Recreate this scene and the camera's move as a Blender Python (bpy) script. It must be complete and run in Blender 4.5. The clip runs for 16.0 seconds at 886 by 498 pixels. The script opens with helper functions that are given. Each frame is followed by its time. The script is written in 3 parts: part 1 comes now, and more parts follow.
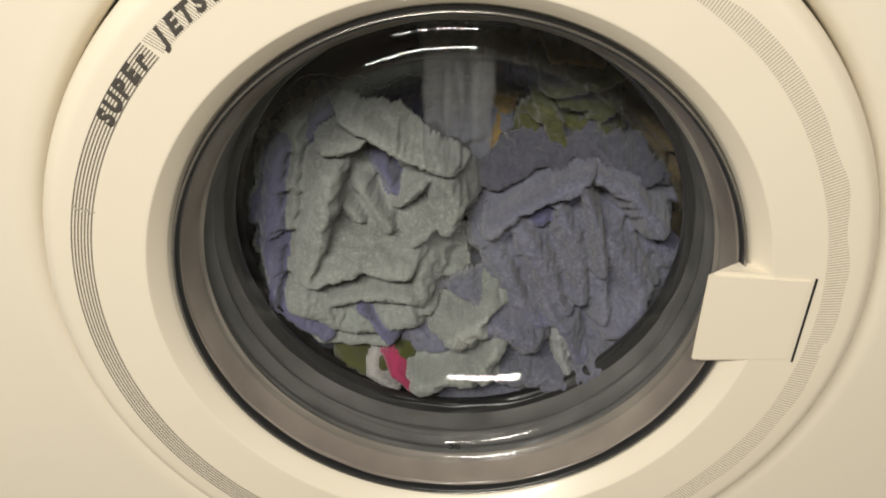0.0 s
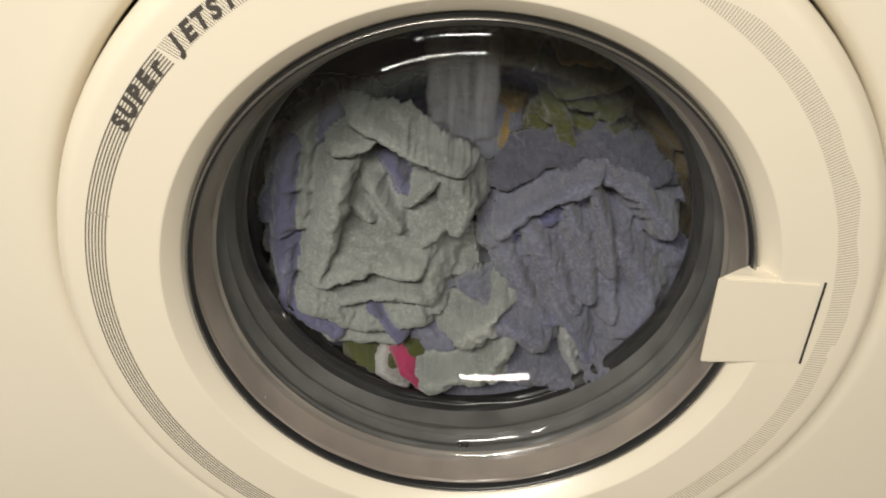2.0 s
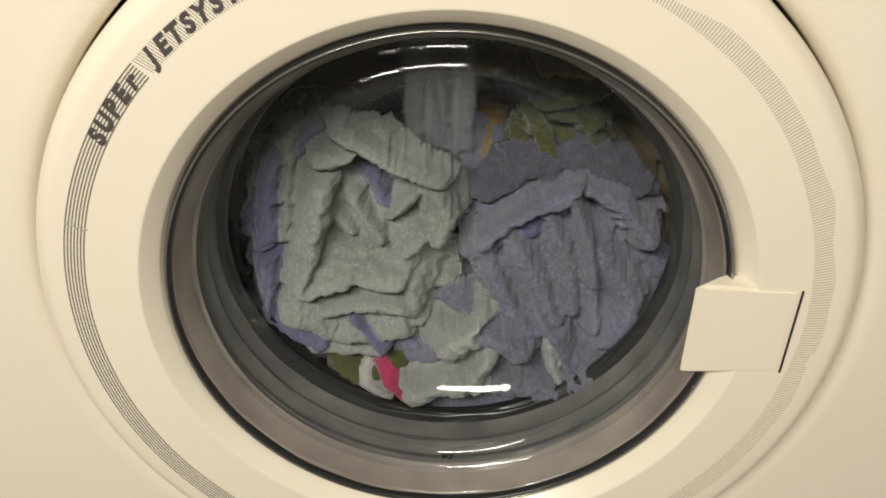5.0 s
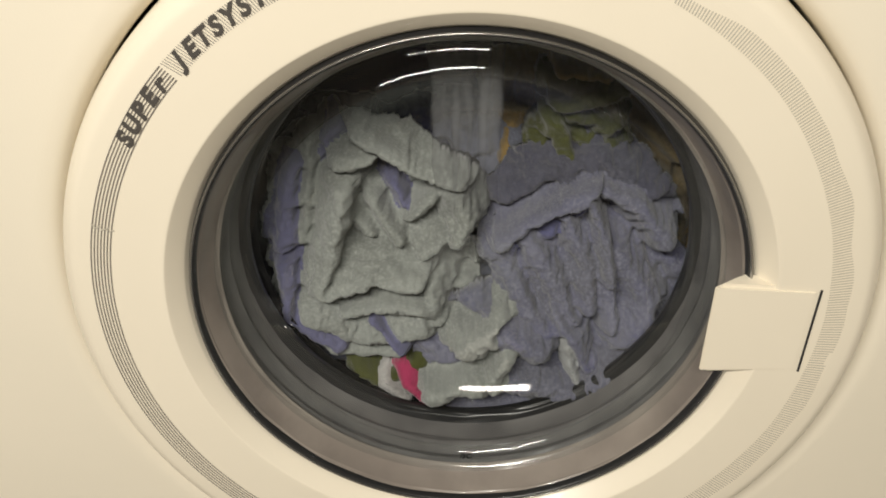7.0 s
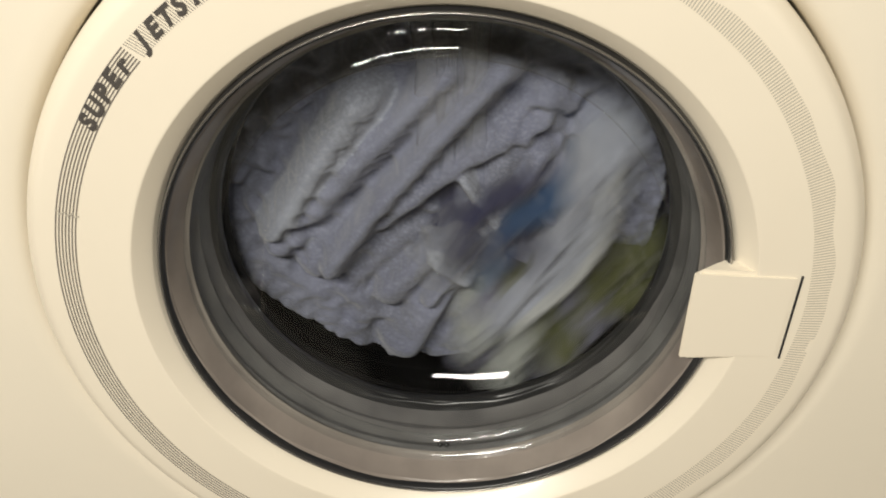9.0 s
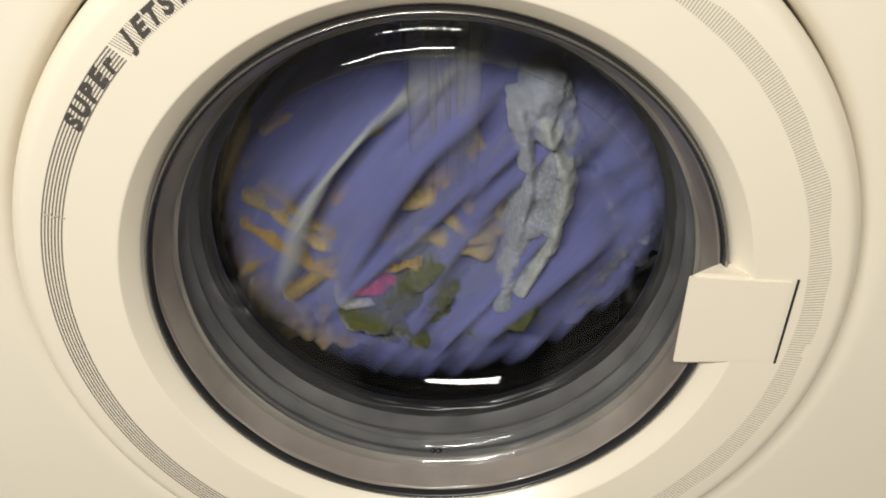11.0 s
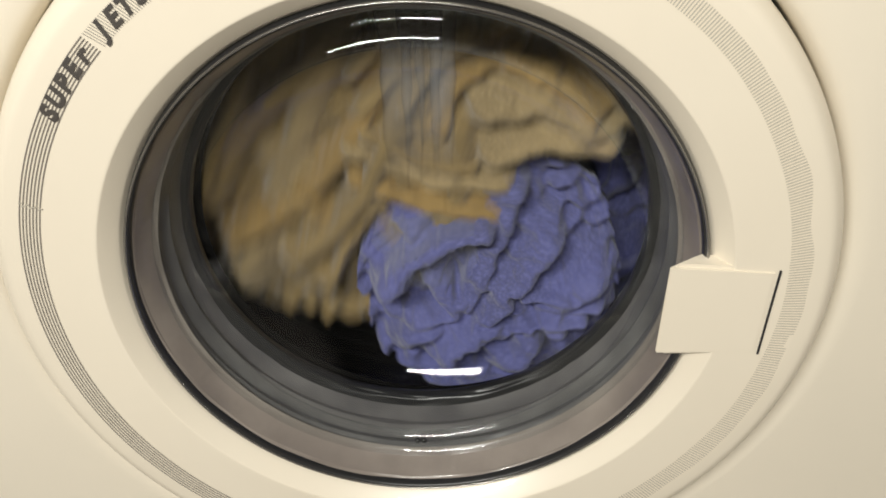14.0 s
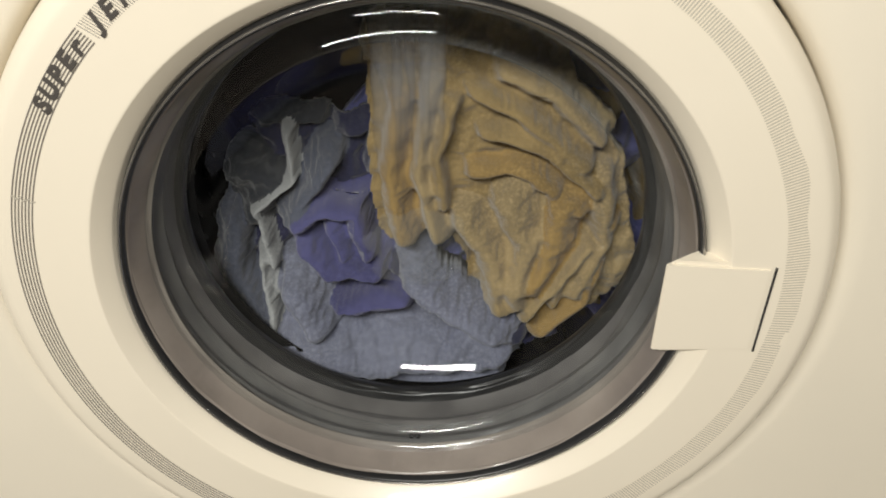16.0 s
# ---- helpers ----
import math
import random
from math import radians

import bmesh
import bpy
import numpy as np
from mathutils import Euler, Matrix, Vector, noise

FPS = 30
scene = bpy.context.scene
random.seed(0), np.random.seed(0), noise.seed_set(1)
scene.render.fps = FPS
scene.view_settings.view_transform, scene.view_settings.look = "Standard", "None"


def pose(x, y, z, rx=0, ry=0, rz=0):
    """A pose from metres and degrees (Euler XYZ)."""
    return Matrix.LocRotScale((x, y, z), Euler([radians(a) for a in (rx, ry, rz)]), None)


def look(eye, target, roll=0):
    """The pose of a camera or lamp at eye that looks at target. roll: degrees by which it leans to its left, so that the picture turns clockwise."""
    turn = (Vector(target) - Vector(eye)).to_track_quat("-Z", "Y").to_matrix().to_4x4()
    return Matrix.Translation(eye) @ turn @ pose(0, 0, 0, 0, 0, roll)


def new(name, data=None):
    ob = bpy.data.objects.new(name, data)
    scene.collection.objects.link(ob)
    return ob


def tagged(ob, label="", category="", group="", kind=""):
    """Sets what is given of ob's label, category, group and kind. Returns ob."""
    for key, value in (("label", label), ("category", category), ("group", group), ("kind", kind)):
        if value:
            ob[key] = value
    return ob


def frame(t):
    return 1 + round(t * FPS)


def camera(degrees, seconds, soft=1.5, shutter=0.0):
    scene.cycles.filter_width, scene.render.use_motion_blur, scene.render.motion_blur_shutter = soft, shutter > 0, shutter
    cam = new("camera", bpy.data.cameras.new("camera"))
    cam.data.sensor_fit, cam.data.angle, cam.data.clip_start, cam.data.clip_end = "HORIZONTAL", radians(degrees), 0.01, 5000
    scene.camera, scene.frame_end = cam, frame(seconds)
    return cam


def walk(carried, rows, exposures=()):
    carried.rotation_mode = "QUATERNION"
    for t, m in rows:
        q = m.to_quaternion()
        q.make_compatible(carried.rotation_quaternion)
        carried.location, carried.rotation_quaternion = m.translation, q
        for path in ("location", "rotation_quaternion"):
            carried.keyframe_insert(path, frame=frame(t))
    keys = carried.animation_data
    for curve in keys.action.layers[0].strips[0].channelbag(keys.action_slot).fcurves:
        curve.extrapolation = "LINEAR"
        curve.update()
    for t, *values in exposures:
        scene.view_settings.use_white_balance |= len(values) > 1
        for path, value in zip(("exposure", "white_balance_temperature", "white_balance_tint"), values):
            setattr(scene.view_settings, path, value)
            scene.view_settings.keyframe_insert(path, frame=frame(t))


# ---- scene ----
DOOR_Z = 0.46                      # height of the door's centre over the floor
cam = camera(47.07, 16.0, soft=1.8, shutter=0.9)
PATH = [
    (0.0, -0.0008, -0.5079, 0.3447, -31.5748, 1.0174, -0.1586),
    (0.5, -0.0091, -0.5038, 0.3536, -32.727, 0.9014, -0.7597),
    (1.0, -0.0162, -0.5025, 0.3527, -32.6967, 0.5227, -0.8601),
    (1.5, -0.0201, -0.4998, 0.3551, -32.6659, 1.2435, -0.5511),
    (2.0, -0.0099, -0.5045, 0.3574, -32.5809, 0.9159, -0.3264),
    (2.5, -0.0065, -0.5068, 0.3575, -32.4446, 1.1469, -0.1226),
    (3.0, -0.0035, -0.5008, 0.3546, -32.5161, 0.6309, -0.1223),
    (3.5, 0.0044, -0.4954, 0.3505, -32.7671, 0.9297, -0.1804),
    (4.0, 0.0061, -0.5025, 0.3571, -32.003, 0.7716, 0.0411),
    (6.5, -0.0028, -0.5105, 0.3573, -31.6432, 0.9539, 0.132),
    (7.0, -0.0061, -0.5146, 0.3576, -31.4373, 0.923, 0.3001),
    (7.5, -0.0036, -0.5138, 0.3558, -31.7548, 0.5287, 0.2155),
    (8.0, -0.0024, -0.5059, 0.3529, -31.892, 0.8262, 0.1659),
    (8.5, -0.0083, -0.4929, 0.3484, -32.5566, 0.6589, -0.1725),
    (9.0, 0.0048, -0.5024, 0.3515, -32.3563, 0.5209, 0.1535),
    (11.5, 0.012, -0.4964, 0.3438, -31.8877, 0.5143, 0.0442),
    (12.0, 0.0165, -0.4961, 0.3529, -32.8323, 0.8305, 0.3119),
    (12.5, 0.0168, -0.5025, 0.3512, -32.1703, 0.8256, 0.3765),
    (13.0, 0.0146, -0.498, 0.3464, -31.8782, 0.7965, 0.4015),
    (13.5, 0.0171, -0.4878, 0.3492, -33.0856, 0.7903, 0.0851),
    (14.0, 0.0259, -0.4926, 0.3467, -32.8306, 0.8943, 0.3264),
    (14.5, 0.0244, -0.4965, 0.347, -32.585, 0.5416, 0.2673),
    (15.0, 0.0281, -0.4965, 0.3447, -32.4506, 0.5328, 0.2779),
    (15.5, 0.0304, -0.4983, 0.3448, -32.4774, 0.5998, 0.2154),
    (16.0, 0.0224, -0.4901, 0.3454, -33.1123, 0.5816, -0.2484),
]
walk(cam, [(t, pose(x, y, z + DOOR_Z, 90 + tilt, lean, turn)) for t, x, y, z, tilt, turn, lean in PATH],
     exposures=((0.0, -0.08, 6500, 10), (7.6, -0.08, 6500, 10), (9.2, 0.0, 6500, 10), (11.3, 0.0, 6230, 10), (16.0, 0.0, 6230, 10)))

# ---- light: a ceiling lamp in a small utility room ----
world = bpy.data.worlds.new("room_air")
scene.world = world
world.use_nodes = True
world.node_tree.nodes["Background"].inputs[0].default_value = (0.9, 0.95, 1.0, 1)
world.node_tree.nodes["Background"].inputs[1].default_value = 0.02


def area_lamp(name, eye, target, sx, sy, watts, colour):
    data = bpy.data.lights.new(name, "AREA")
    data.shape, data.size, data.size_y, data.energy, data.color = "RECTANGLE", sx, sy, watts, colour
    ob = new(name, data)
    ob.matrix_world = look(eye, target)
    return ob


area_lamp("ceiling_lamp", (-0.34, -1.24, 1.51), (0.0, 0.0, 0.46), 0.95, 0.16, 36, (1.0, 0.95, 0.85))


# ---- materials ----
def material(name, colour, rough=0.5, metal=0.0, second=None, scale=30.0, bump=0.0, bump_scale=200.0, sheen=0.0, coat=0.0, spec=0.5):
    m = bpy.data.materials.new(name)
    m.use_nodes = True
    n, l = m.node_tree.nodes, m.node_tree.links
    b = n["Principled BSDF"]
    b.inputs["Roughness"].default_value, b.inputs["Metallic"].default_value = rough, metal
    b.inputs["Sheen Weight"].default_value, b.inputs["Coat Weight"].default_value = sheen, coat
    b.inputs["Specular IOR Level"].default_value = spec
    co = n.new("ShaderNodeTexCoord")
    noi = n.new("ShaderNodeTexNoise")
    noi.inputs["Scale"].default_value, noi.inputs["Detail"].default_value = scale, 6
    l.new(co.outputs["Object"], noi.inputs["Vector"])
    ramp = n.new("ShaderNodeMix")
    ramp.data_type = "RGBA"
    fine = n.new("ShaderNodeMapRange")
    fine.inputs[1].default_value, fine.inputs[2].default_value = 0.3, 0.7
    l.new(noi.outputs["Fac"], fine.inputs[0])
    l.new(fine.outputs[0], ramp.inputs["Factor"])
    ramp.inputs["A"].default_value = (*colour, 1)
    ramp.inputs["B"].default_value = (*(second or tuple(c * 0.88 for c in colour)), 1)
    l.new(ramp.outputs["Result"], b.inputs["Base Color"])
    if bump:
        no2, bu = n.new("ShaderNodeTexNoise"), n.new("ShaderNodeBump")
        no2.inputs["Scale"].default_value, no2.inputs["Detail"].default_value = bump_scale, 5
        l.new(co.outputs["Object"], no2.inputs["Vector"])
        bu.inputs["Strength"].default_value, bu.inputs["Distance"].default_value = bump, 0.002
        l.new(no2.outputs["Fac"], bu.inputs["Height"])
        l.new(bu.outputs["Normal"], b.inputs["Normal"])
    return m


def clear(name, tint, reflect_rough, film=0.0, film_colour=(0.5, 0.5, 0.5), film_scale=25.0, power=1.45, edge=0.5, thin=None):
    """Clear glass or water in a thin layer: light goes straight through, gloss by the angle of view, with a film of its own colour."""
    m = bpy.data.materials.new(name)
    m.use_nodes = True
    n, l = m.node_tree.nodes, m.node_tree.links
    n.clear()
    out, mix, tr, gl, fr = (n.new("ShaderNode" + k) for k in ("OutputMaterial", "MixShader", "BsdfTransparent", "BsdfGlossy", "LayerWeight"))
    tr.inputs[0].default_value, gl.inputs["Roughness"].default_value = (*tint, 1), reflect_rough
    pw, mad = n.new("ShaderNodeMath"), n.new("ShaderNodeMath")
    pw.operation, pw.inputs[1].default_value = "POWER", 4.0
    mad.operation, mad.inputs[1].default_value, mad.inputs[2].default_value = "MULTIPLY_ADD", edge, ((power - 1) / (power + 1)) ** 2
    l.new(fr.outputs["Facing"], pw.inputs[0])
    l.new(pw.outputs[0], mad.inputs[0])
    base = tr.outputs[0]
    if film:
        di, m2, co, noi, ra = (n.new("ShaderNode" + k) for k in ("BsdfDiffuse", "MixShader", "TexCoord", "TexNoise", "MapRange"))
        di.inputs[0].default_value = (*film_colour, 1)
        noi.inputs["Scale"].default_value, noi.inputs["Detail"].default_value = film_scale, 6
        mp = n.new("ShaderNodeMapping")
        mp.inputs["Scale"].default_value = (1, 1, 0.18)
        l.new(co.outputs["Object"], mp.inputs[0])
        l.new(mp.outputs[0], noi.inputs["Vector"])
        ra.inputs[1].default_value, ra.inputs[2].default_value, ra.inputs[3].default_value, ra.inputs[4].default_value = 0.35, 0.75, film * 0.5, film * 1.3
        l.new(noi.outputs["Fac"], ra.inputs[0])
        amount = ra.outputs[0]
        if thin:
            # the stream breaks up and thins out on its way down
            sep, run, mul = (n.new("ShaderNode" + k) for k in ("SeparateXYZ", "MapRange", "Math"))
            run.interpolation_type, mul.operation = "SMOOTHSTEP", "MULTIPLY"
            run.inputs[1].default_value, run.inputs[2].default_value = thin
            l.new(co.outputs["Object"], sep.inputs[0])
            l.new(sep.outputs["Z"], run.inputs[0])
            l.new(run.outputs[0], mul.inputs[0])
            l.new(amount, mul.inputs[1])
            amount = mul.outputs[0]
        l.new(amount, m2.inputs[0])
        l.new(tr.outputs[0], m2.inputs[1])
        l.new(di.outputs[0], m2.inputs[2])
        base = m2.outputs[0]
    l.new(mad.outputs[0], mix.inputs[0])
    l.new(base, mix.inputs[1])
    l.new(gl.outputs[0], mix.inputs[2])
    l.new(mix.outputs[0], out.inputs[0])
    return m


CREAM = material("cream_enamel", (0.80, 0.73, 0.60), 0.32, second=(0.78, 0.71, 0.58), scale=9, bump=0.04, bump_scale=900, coat=0.2)
PANEL = material("cream_sheet_steel", (0.78, 0.715, 0.59), 0.38, second=(0.75, 0.69, 0.57), scale=6, bump=0.05, bump_scale=700, coat=0.15)
PRINT = material("grey_print", (0.14, 0.125, 0.11), 0.6, second=(0.20, 0.18, 0.155), scale=400)
LETTERING = material("dark_lettering", (0.055, 0.048, 0.042), 0.6, second=(0.075, 0.066, 0.058), scale=400)
PALEPRINT = material("pale_grey_print", (0.42, 0.385, 0.32), 0.6, second=(0.50, 0.46, 0.38), scale=300)
BLACK = material("black_rubber", (0.018, 0.018, 0.019), 0.3, second=(0.02, 0.02, 0.02), scale=60)
TRIM = material("dark_chrome_trim", (0.42, 0.41, 0.39), 0.22, 0.9, second=(0.30, 0.29, 0.28), scale=25)
BAND = material("taupe_plastic", (0.27, 0.235, 0.205), 0.30, second=(0.20, 0.172, 0.152), scale=22, bump=0.08, bump_scale=120, coat=0.3)
RUBBER = material("grey_rubber_gasket", (0.15, 0.144, 0.14), 0.34, second=(0.085, 0.082, 0.082), scale=26, bump=0.1, bump_scale=90)
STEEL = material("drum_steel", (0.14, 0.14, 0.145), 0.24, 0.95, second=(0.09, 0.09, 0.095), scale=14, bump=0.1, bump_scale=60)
HOLE = material("drum_hole", (0.01, 0.01, 0.01), 0.7)
GLASS = clear("door_glass", (0.93, 0.95, 0.95), 0.02)
WATER = clear("falling_water", (0.95, 0.95, 0.955), 0.15, 0.30, (0.26, 0.26, 0.265), 60, 1.06, 0.02, (0.015, 0.10))
SPRAY = clear("spray", (0.97, 0.98, 0.98), 0.2, 0.12, (0.36, 0.36, 0.35), 45, 1.1, 0.03)
DROP = clear("water_drop", (0.97, 0.98, 0.98), 0.03, 0, power=1.6)
WALL = material("room_wall", (0.54, 0.515, 0.465), 0.8, second=(0.50, 0.475, 0.43), scale=3, bump=0.1)
FLOOR = material("room_floor_tile", (0.22, 0.20, 0.175), 0.6, second=(0.17, 0.155, 0.135), scale=5)


def cloth_material(name, colour, second, scale=45.0):
    m = material(name, colour, 0.85, second=second, scale=scale, bump=0.4, bump_scale=900, sheen=0.3, spec=0.25)
    # damp patches: broader, darker areas where the cloth is soaked, and pale loops of the pile
    n, l = m.node_tree.nodes, m.node_tree.links
    b = n["Principled BSDF"]
    old = b.inputs["Base Color"].links[0].from_socket
    co, big, pile, r1, r2, m1, m2 = (n.new("ShaderNode" + k) for k in ("TexCoord", "TexNoise", "TexNoise", "MapRange", "MapRange", "Mix", "Mix"))
    big.inputs["Scale"].default_value, big.inputs["Detail"].default_value = 16, 3
    pile.inputs["Scale"].default_value, pile.inputs["Detail"].default_value = 420, 3
    for tex, ran, lo, hi, mix in ((big, r1, 0.42, 0.62, m1), (pile, r2, 0.45, 0.72, m2)):
        l.new(co.outputs["Object"], tex.inputs["Vector"])
        ran.inputs[1].default_value, ran.inputs[2].default_value = lo, hi
        l.new(tex.outputs["Fac"], ran.inputs[0])
        l.new(ran.outputs[0], mix.inputs["Factor"])
        mix.data_type = "RGBA"
    l.new(old, m1.inputs["A"])
    m1.inputs["B"].default_value = (*(c * 0.72 for c in colour), 1)
    l.new(m1.outputs["Result"], m2.inputs["A"])
    m2.inputs["B"].default_value = (*(min(0.8, c * 1.07 + 0.008) for c in colour), 1)
    l.new(m2.outputs["Result"], b.inputs["Base Color"])
    return m


PALE = cloth_material("pale_terry", (0.275, 0.288, 0.268), (0.195, 0.205, 0.20), 26)
VSTRIPE = cloth_material("violet_stripe_terry", (0.12, 0.12, 0.21), (0.15, 0.15, 0.23))
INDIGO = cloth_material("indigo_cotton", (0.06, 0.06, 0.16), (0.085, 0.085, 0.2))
LAVENDER = cloth_material("lavender_terry", (0.165, 0.167, 0.21), (0.065, 0.066, 0.145), 20)
VIOLET = cloth_material("violet_terry", (0.105, 0.107, 0.195), (0.056, 0.058, 0.16), 26)
BLUEVIOLET = cloth_material("blue_violet_cotton", (0.125, 0.132, 0.31), (0.07, 0.076, 0.23), 14)
HEM = cloth_material("pale_hem", (0.322, 0.329, 0.329), (0.273, 0.279, 0.285))
# the bath towel's terry with shade put into its colour
SHADEDVIOLET = cloth_material("shaded_violet_terry", (0.075, 0.075, 0.10), (0.05, 0.05, 0.075))
OLIVE = cloth_material("olive_knit", (0.065, 0.070, 0.015), (0.040, 0.045, 0.010))
PINK = cloth_material("pink_knit", (0.384, 0.037, 0.105), (0.310, 0.031, 0.087))
WHITE = cloth_material("white_knit", (0.384, 0.372, 0.360), (0.322, 0.310, 0.310))
TAN = cloth_material("tan_cotton", (0.25, 0.178, 0.075), (0.20, 0.14, 0.06), 18)
OCHRE = cloth_material("ochre_cotton", (0.28, 0.185, 0.065), (0.24, 0.155, 0.055), 18)
BEIGE = cloth_material("beige_cotton", (0.30, 0.225, 0.115), (0.25, 0.185, 0.09), 18)
BLUEGREY = cloth_material("blue_grey_cotton", (0.18, 0.19, 0.245), (0.115, 0.122, 0.185), 14)
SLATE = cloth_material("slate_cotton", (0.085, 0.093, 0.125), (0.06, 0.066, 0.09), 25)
PALEBLUE = cloth_material("pale_blue_grey_cotton", (0.255, 0.27, 0.315), (0.18, 0.19, 0.25), 16)
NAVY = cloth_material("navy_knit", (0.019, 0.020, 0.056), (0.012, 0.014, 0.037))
TEAL = cloth_material("teal_knit", (0.015, 0.045, 0.11), (0.010, 0.035, 0.08))
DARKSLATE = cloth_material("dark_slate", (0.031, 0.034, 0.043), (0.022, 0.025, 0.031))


# ---- mesh helpers ----
def mesh_object(name, verts, faces, mats, parent=None, label="", smooth=True, index=None):
    me = bpy.data.meshes.new(name)
    me.from_pydata([tuple(v) for v in verts], [], faces)
    for m in mats:
        me.materials.append(m)
    if smooth:
        me.polygons.foreach_set("use_smooth", [True] * len(me.polygons))
    if index is not None:
        me.polygons.foreach_set("material_index", index)
    me.update()
    ob = new(name, me)
    if parent is not None:
        ob.parent = parent
    return tagged(ob, label)


def part(name, bm, mat, parent, label=""):
    me = bpy.data.meshes.new(name)
    bmesh.ops.recalc_face_normals(bm, faces=bm.faces)
    bm.to_mesh(me)
    bm.free()
    me.materials.append(mat)
    ob = new(name, me)
    ob.parent = parent
    return tagged(ob, label)


def rounded(profile, radius, steps=4):
    """The corners of an open profile, each rounded off."""
    out = [profile[0]]
    for a, b, c in zip(profile, profile[1:], profile[2:]):
        a, b, c = Vector(a), Vector(b), Vector(c)
        r = min(radius, (a - b).length * 0.45, (c - b).length * 0.45)
        p, q = b + (a - b).normalized() * r, b + (c - b).normalized() * r
        for k in range(steps + 1):
            s = k / steps
            out.append(tuple(p * (1 - s) ** 2 + b * 2 * s * (1 - s) + q * s * s))
    return out + [profile[-1]]


def turned(name, profile, mat, parent, label="", seg=160, closed=False, wobble=0.0):
    """A surface turned round the door's axis (y) from (radius, depth) pairs."""
    verts, faces, n = [], [], len(profile)
    for i in range(seg):
        a = 2 * math.pi * i / seg
        for k, (r, y) in enumerate(profile):
            w = wobble * noise.noise((math.cos(a) * 6, math.sin(a) * 6, k * 0.4)) if wobble else 0
            verts.append(((r + w) * math.cos(a), y + w, (r + w) * math.sin(a)))
    for i in range(seg):
        j = (i + 1) % seg
        for k in range(n if closed else n - 1):
            k2 = (k + 1) % n
            faces.append((i * n + k, i * n + k2, j * n + k2, j * n + k))
    return mesh_object(name, verts, faces, [mat], parent, label)


def box(bm, x0, x1, y0, y1, z0, z1):
    m = pose((x0 + x1) / 2, (y0 + y1) / 2, (z0 + z1) / 2) @ Matrix.Diagonal((x1 - x0, y1 - y0, z1 - z0, 1))
    return bmesh.ops.create_cube(bm, size=1, matrix=m)["verts"]


# ---- the room ----
def room():
    for name, mat, b in (("floor", FLOOR, (-1.5, 1.2, -3.2, 0.85, -0.05, 0.0)), ("ceiling", WALL, (-1.5, 1.2, -3.2, 0.85, 2.4, 2.45)),
                         ("wall_north", WALL, (-1.5, 1.2, 0.8, 0.85, 0.0, 2.4)), ("wall_south", WALL, (-1.5, 1.2, -3.25, -3.2, 0.0, 2.4)),
                         ("wall_west", WALL, (-1.55, -1.5, -3.2, 0.85, 0.0, 2.4)), ("wall_east", WALL, (1.2, 1.25, -3.2, 0.85, 0.0, 2.4))):
        bm = bmesh.new()
        box(bm, *b)
        tagged(part(name, bm, mat, None), kind="structure")


room()

# ---- the washing machine ----
machine = tagged(new("washing_machine"), "cream enamelled front-loading washing machine with a round glass door", "washing machine")
machine.location = (0, 0, DOOR_Z)


def cabinet():
    hw, top, bottom, front = 0.348, 0.39, -DOOR_Z + 0.004, 0.020
    lip = rounded([(0.2530, 0.080), (0.2538, 0.030), (0.2590, 0.0225), (0.268, front), (0.285, front)], 0.010, 6)
    seg, verts, faces = 192, [], []
    corners = [math.atan2(z, x) % (2 * math.pi) for x in (-hw, hw) for z in (bottom, top)]
    n = len(lip) + 1
    for i in range(seg):
        a = 2 * math.pi * i / seg
        for r, y in lip:
            verts.append((r * math.cos(a), y, r * math.sin(a)))
        near = [c for c in corners if abs((c - a + math.pi) % (2 * math.pi) - math.pi) <= math.pi / seg]
        b = near[0] if near else a
        c, s = math.cos(b), math.sin(b)
        k = min(hw / max(abs(c), 1e-9), (top if s > 0 else -bottom) / max(abs(s), 1e-9))
        verts.append((k * c, front, k * s))
    for i in range(seg):
        j = (i + 1) % seg
        for k in range(n - 1):
            faces.append((i * n + k, i * n + k + 1, j * n + k + 1, j * n + k))
    mesh_object("front_panel", verts, faces, [PANEL], machine, "cream sheet-steel front panel with a rolled round opening")
    for name, b in (("side_panel", (-hw, -hw + 0.002, front + 0.002, 0.56, bottom, top)), ("side_panel", (hw - 0.002, hw, front + 0.002, 0.56, bottom, top)),
                    ("top_panel", (-hw, hw, front + 0.002, 0.56, top, top + 0.03)), ("back_panel", (-hw, hw, 0.56, 0.562, bottom, top))):
        bm = bmesh.new()
        box(bm, *b)
        part(name, bm, PANEL, machine)


cabinet()
door = turned("door", rounded([(0.2515, 0.060), (0.2515, 0.012), (0.2440, 0.0008), (0.2310, 0.0), (0.2300, 0.0)], 0.007, 6) + rounded([(0.1890, 0.0), (0.1868, 0.0), (0.1768, 0.0105), (0.1744, 0.0150), (0.1744, 0.030)], 0.0009, 3),
              CREAM, machine, "round cream plastic door frame with printed stripes")
turned("trim_ring", rounded([(0.1746, 0.0150), (0.1738, 0.0085), (0.1712, 0.0085), (0.1700, 0.0115), (0.1700, 0.020)], 0.002, 4), BLACK, door, "black rubber trim ring")
turned("chrome_line", rounded([(0.1736, 0.0092), (0.1731, 0.0074), (0.1722, 0.0074), (0.1716, 0.0095)], 0.001, 3), TRIM, door, "thin chrome line")
turned("rim_band", rounded([(0.1702, 0.0130), (0.1690, 0.0150), (0.1625, 0.0330), (0.1600, 0.0345)], 0.003, 4), BAND, door, "taupe plastic rim round the glass", wobble=0.0004)
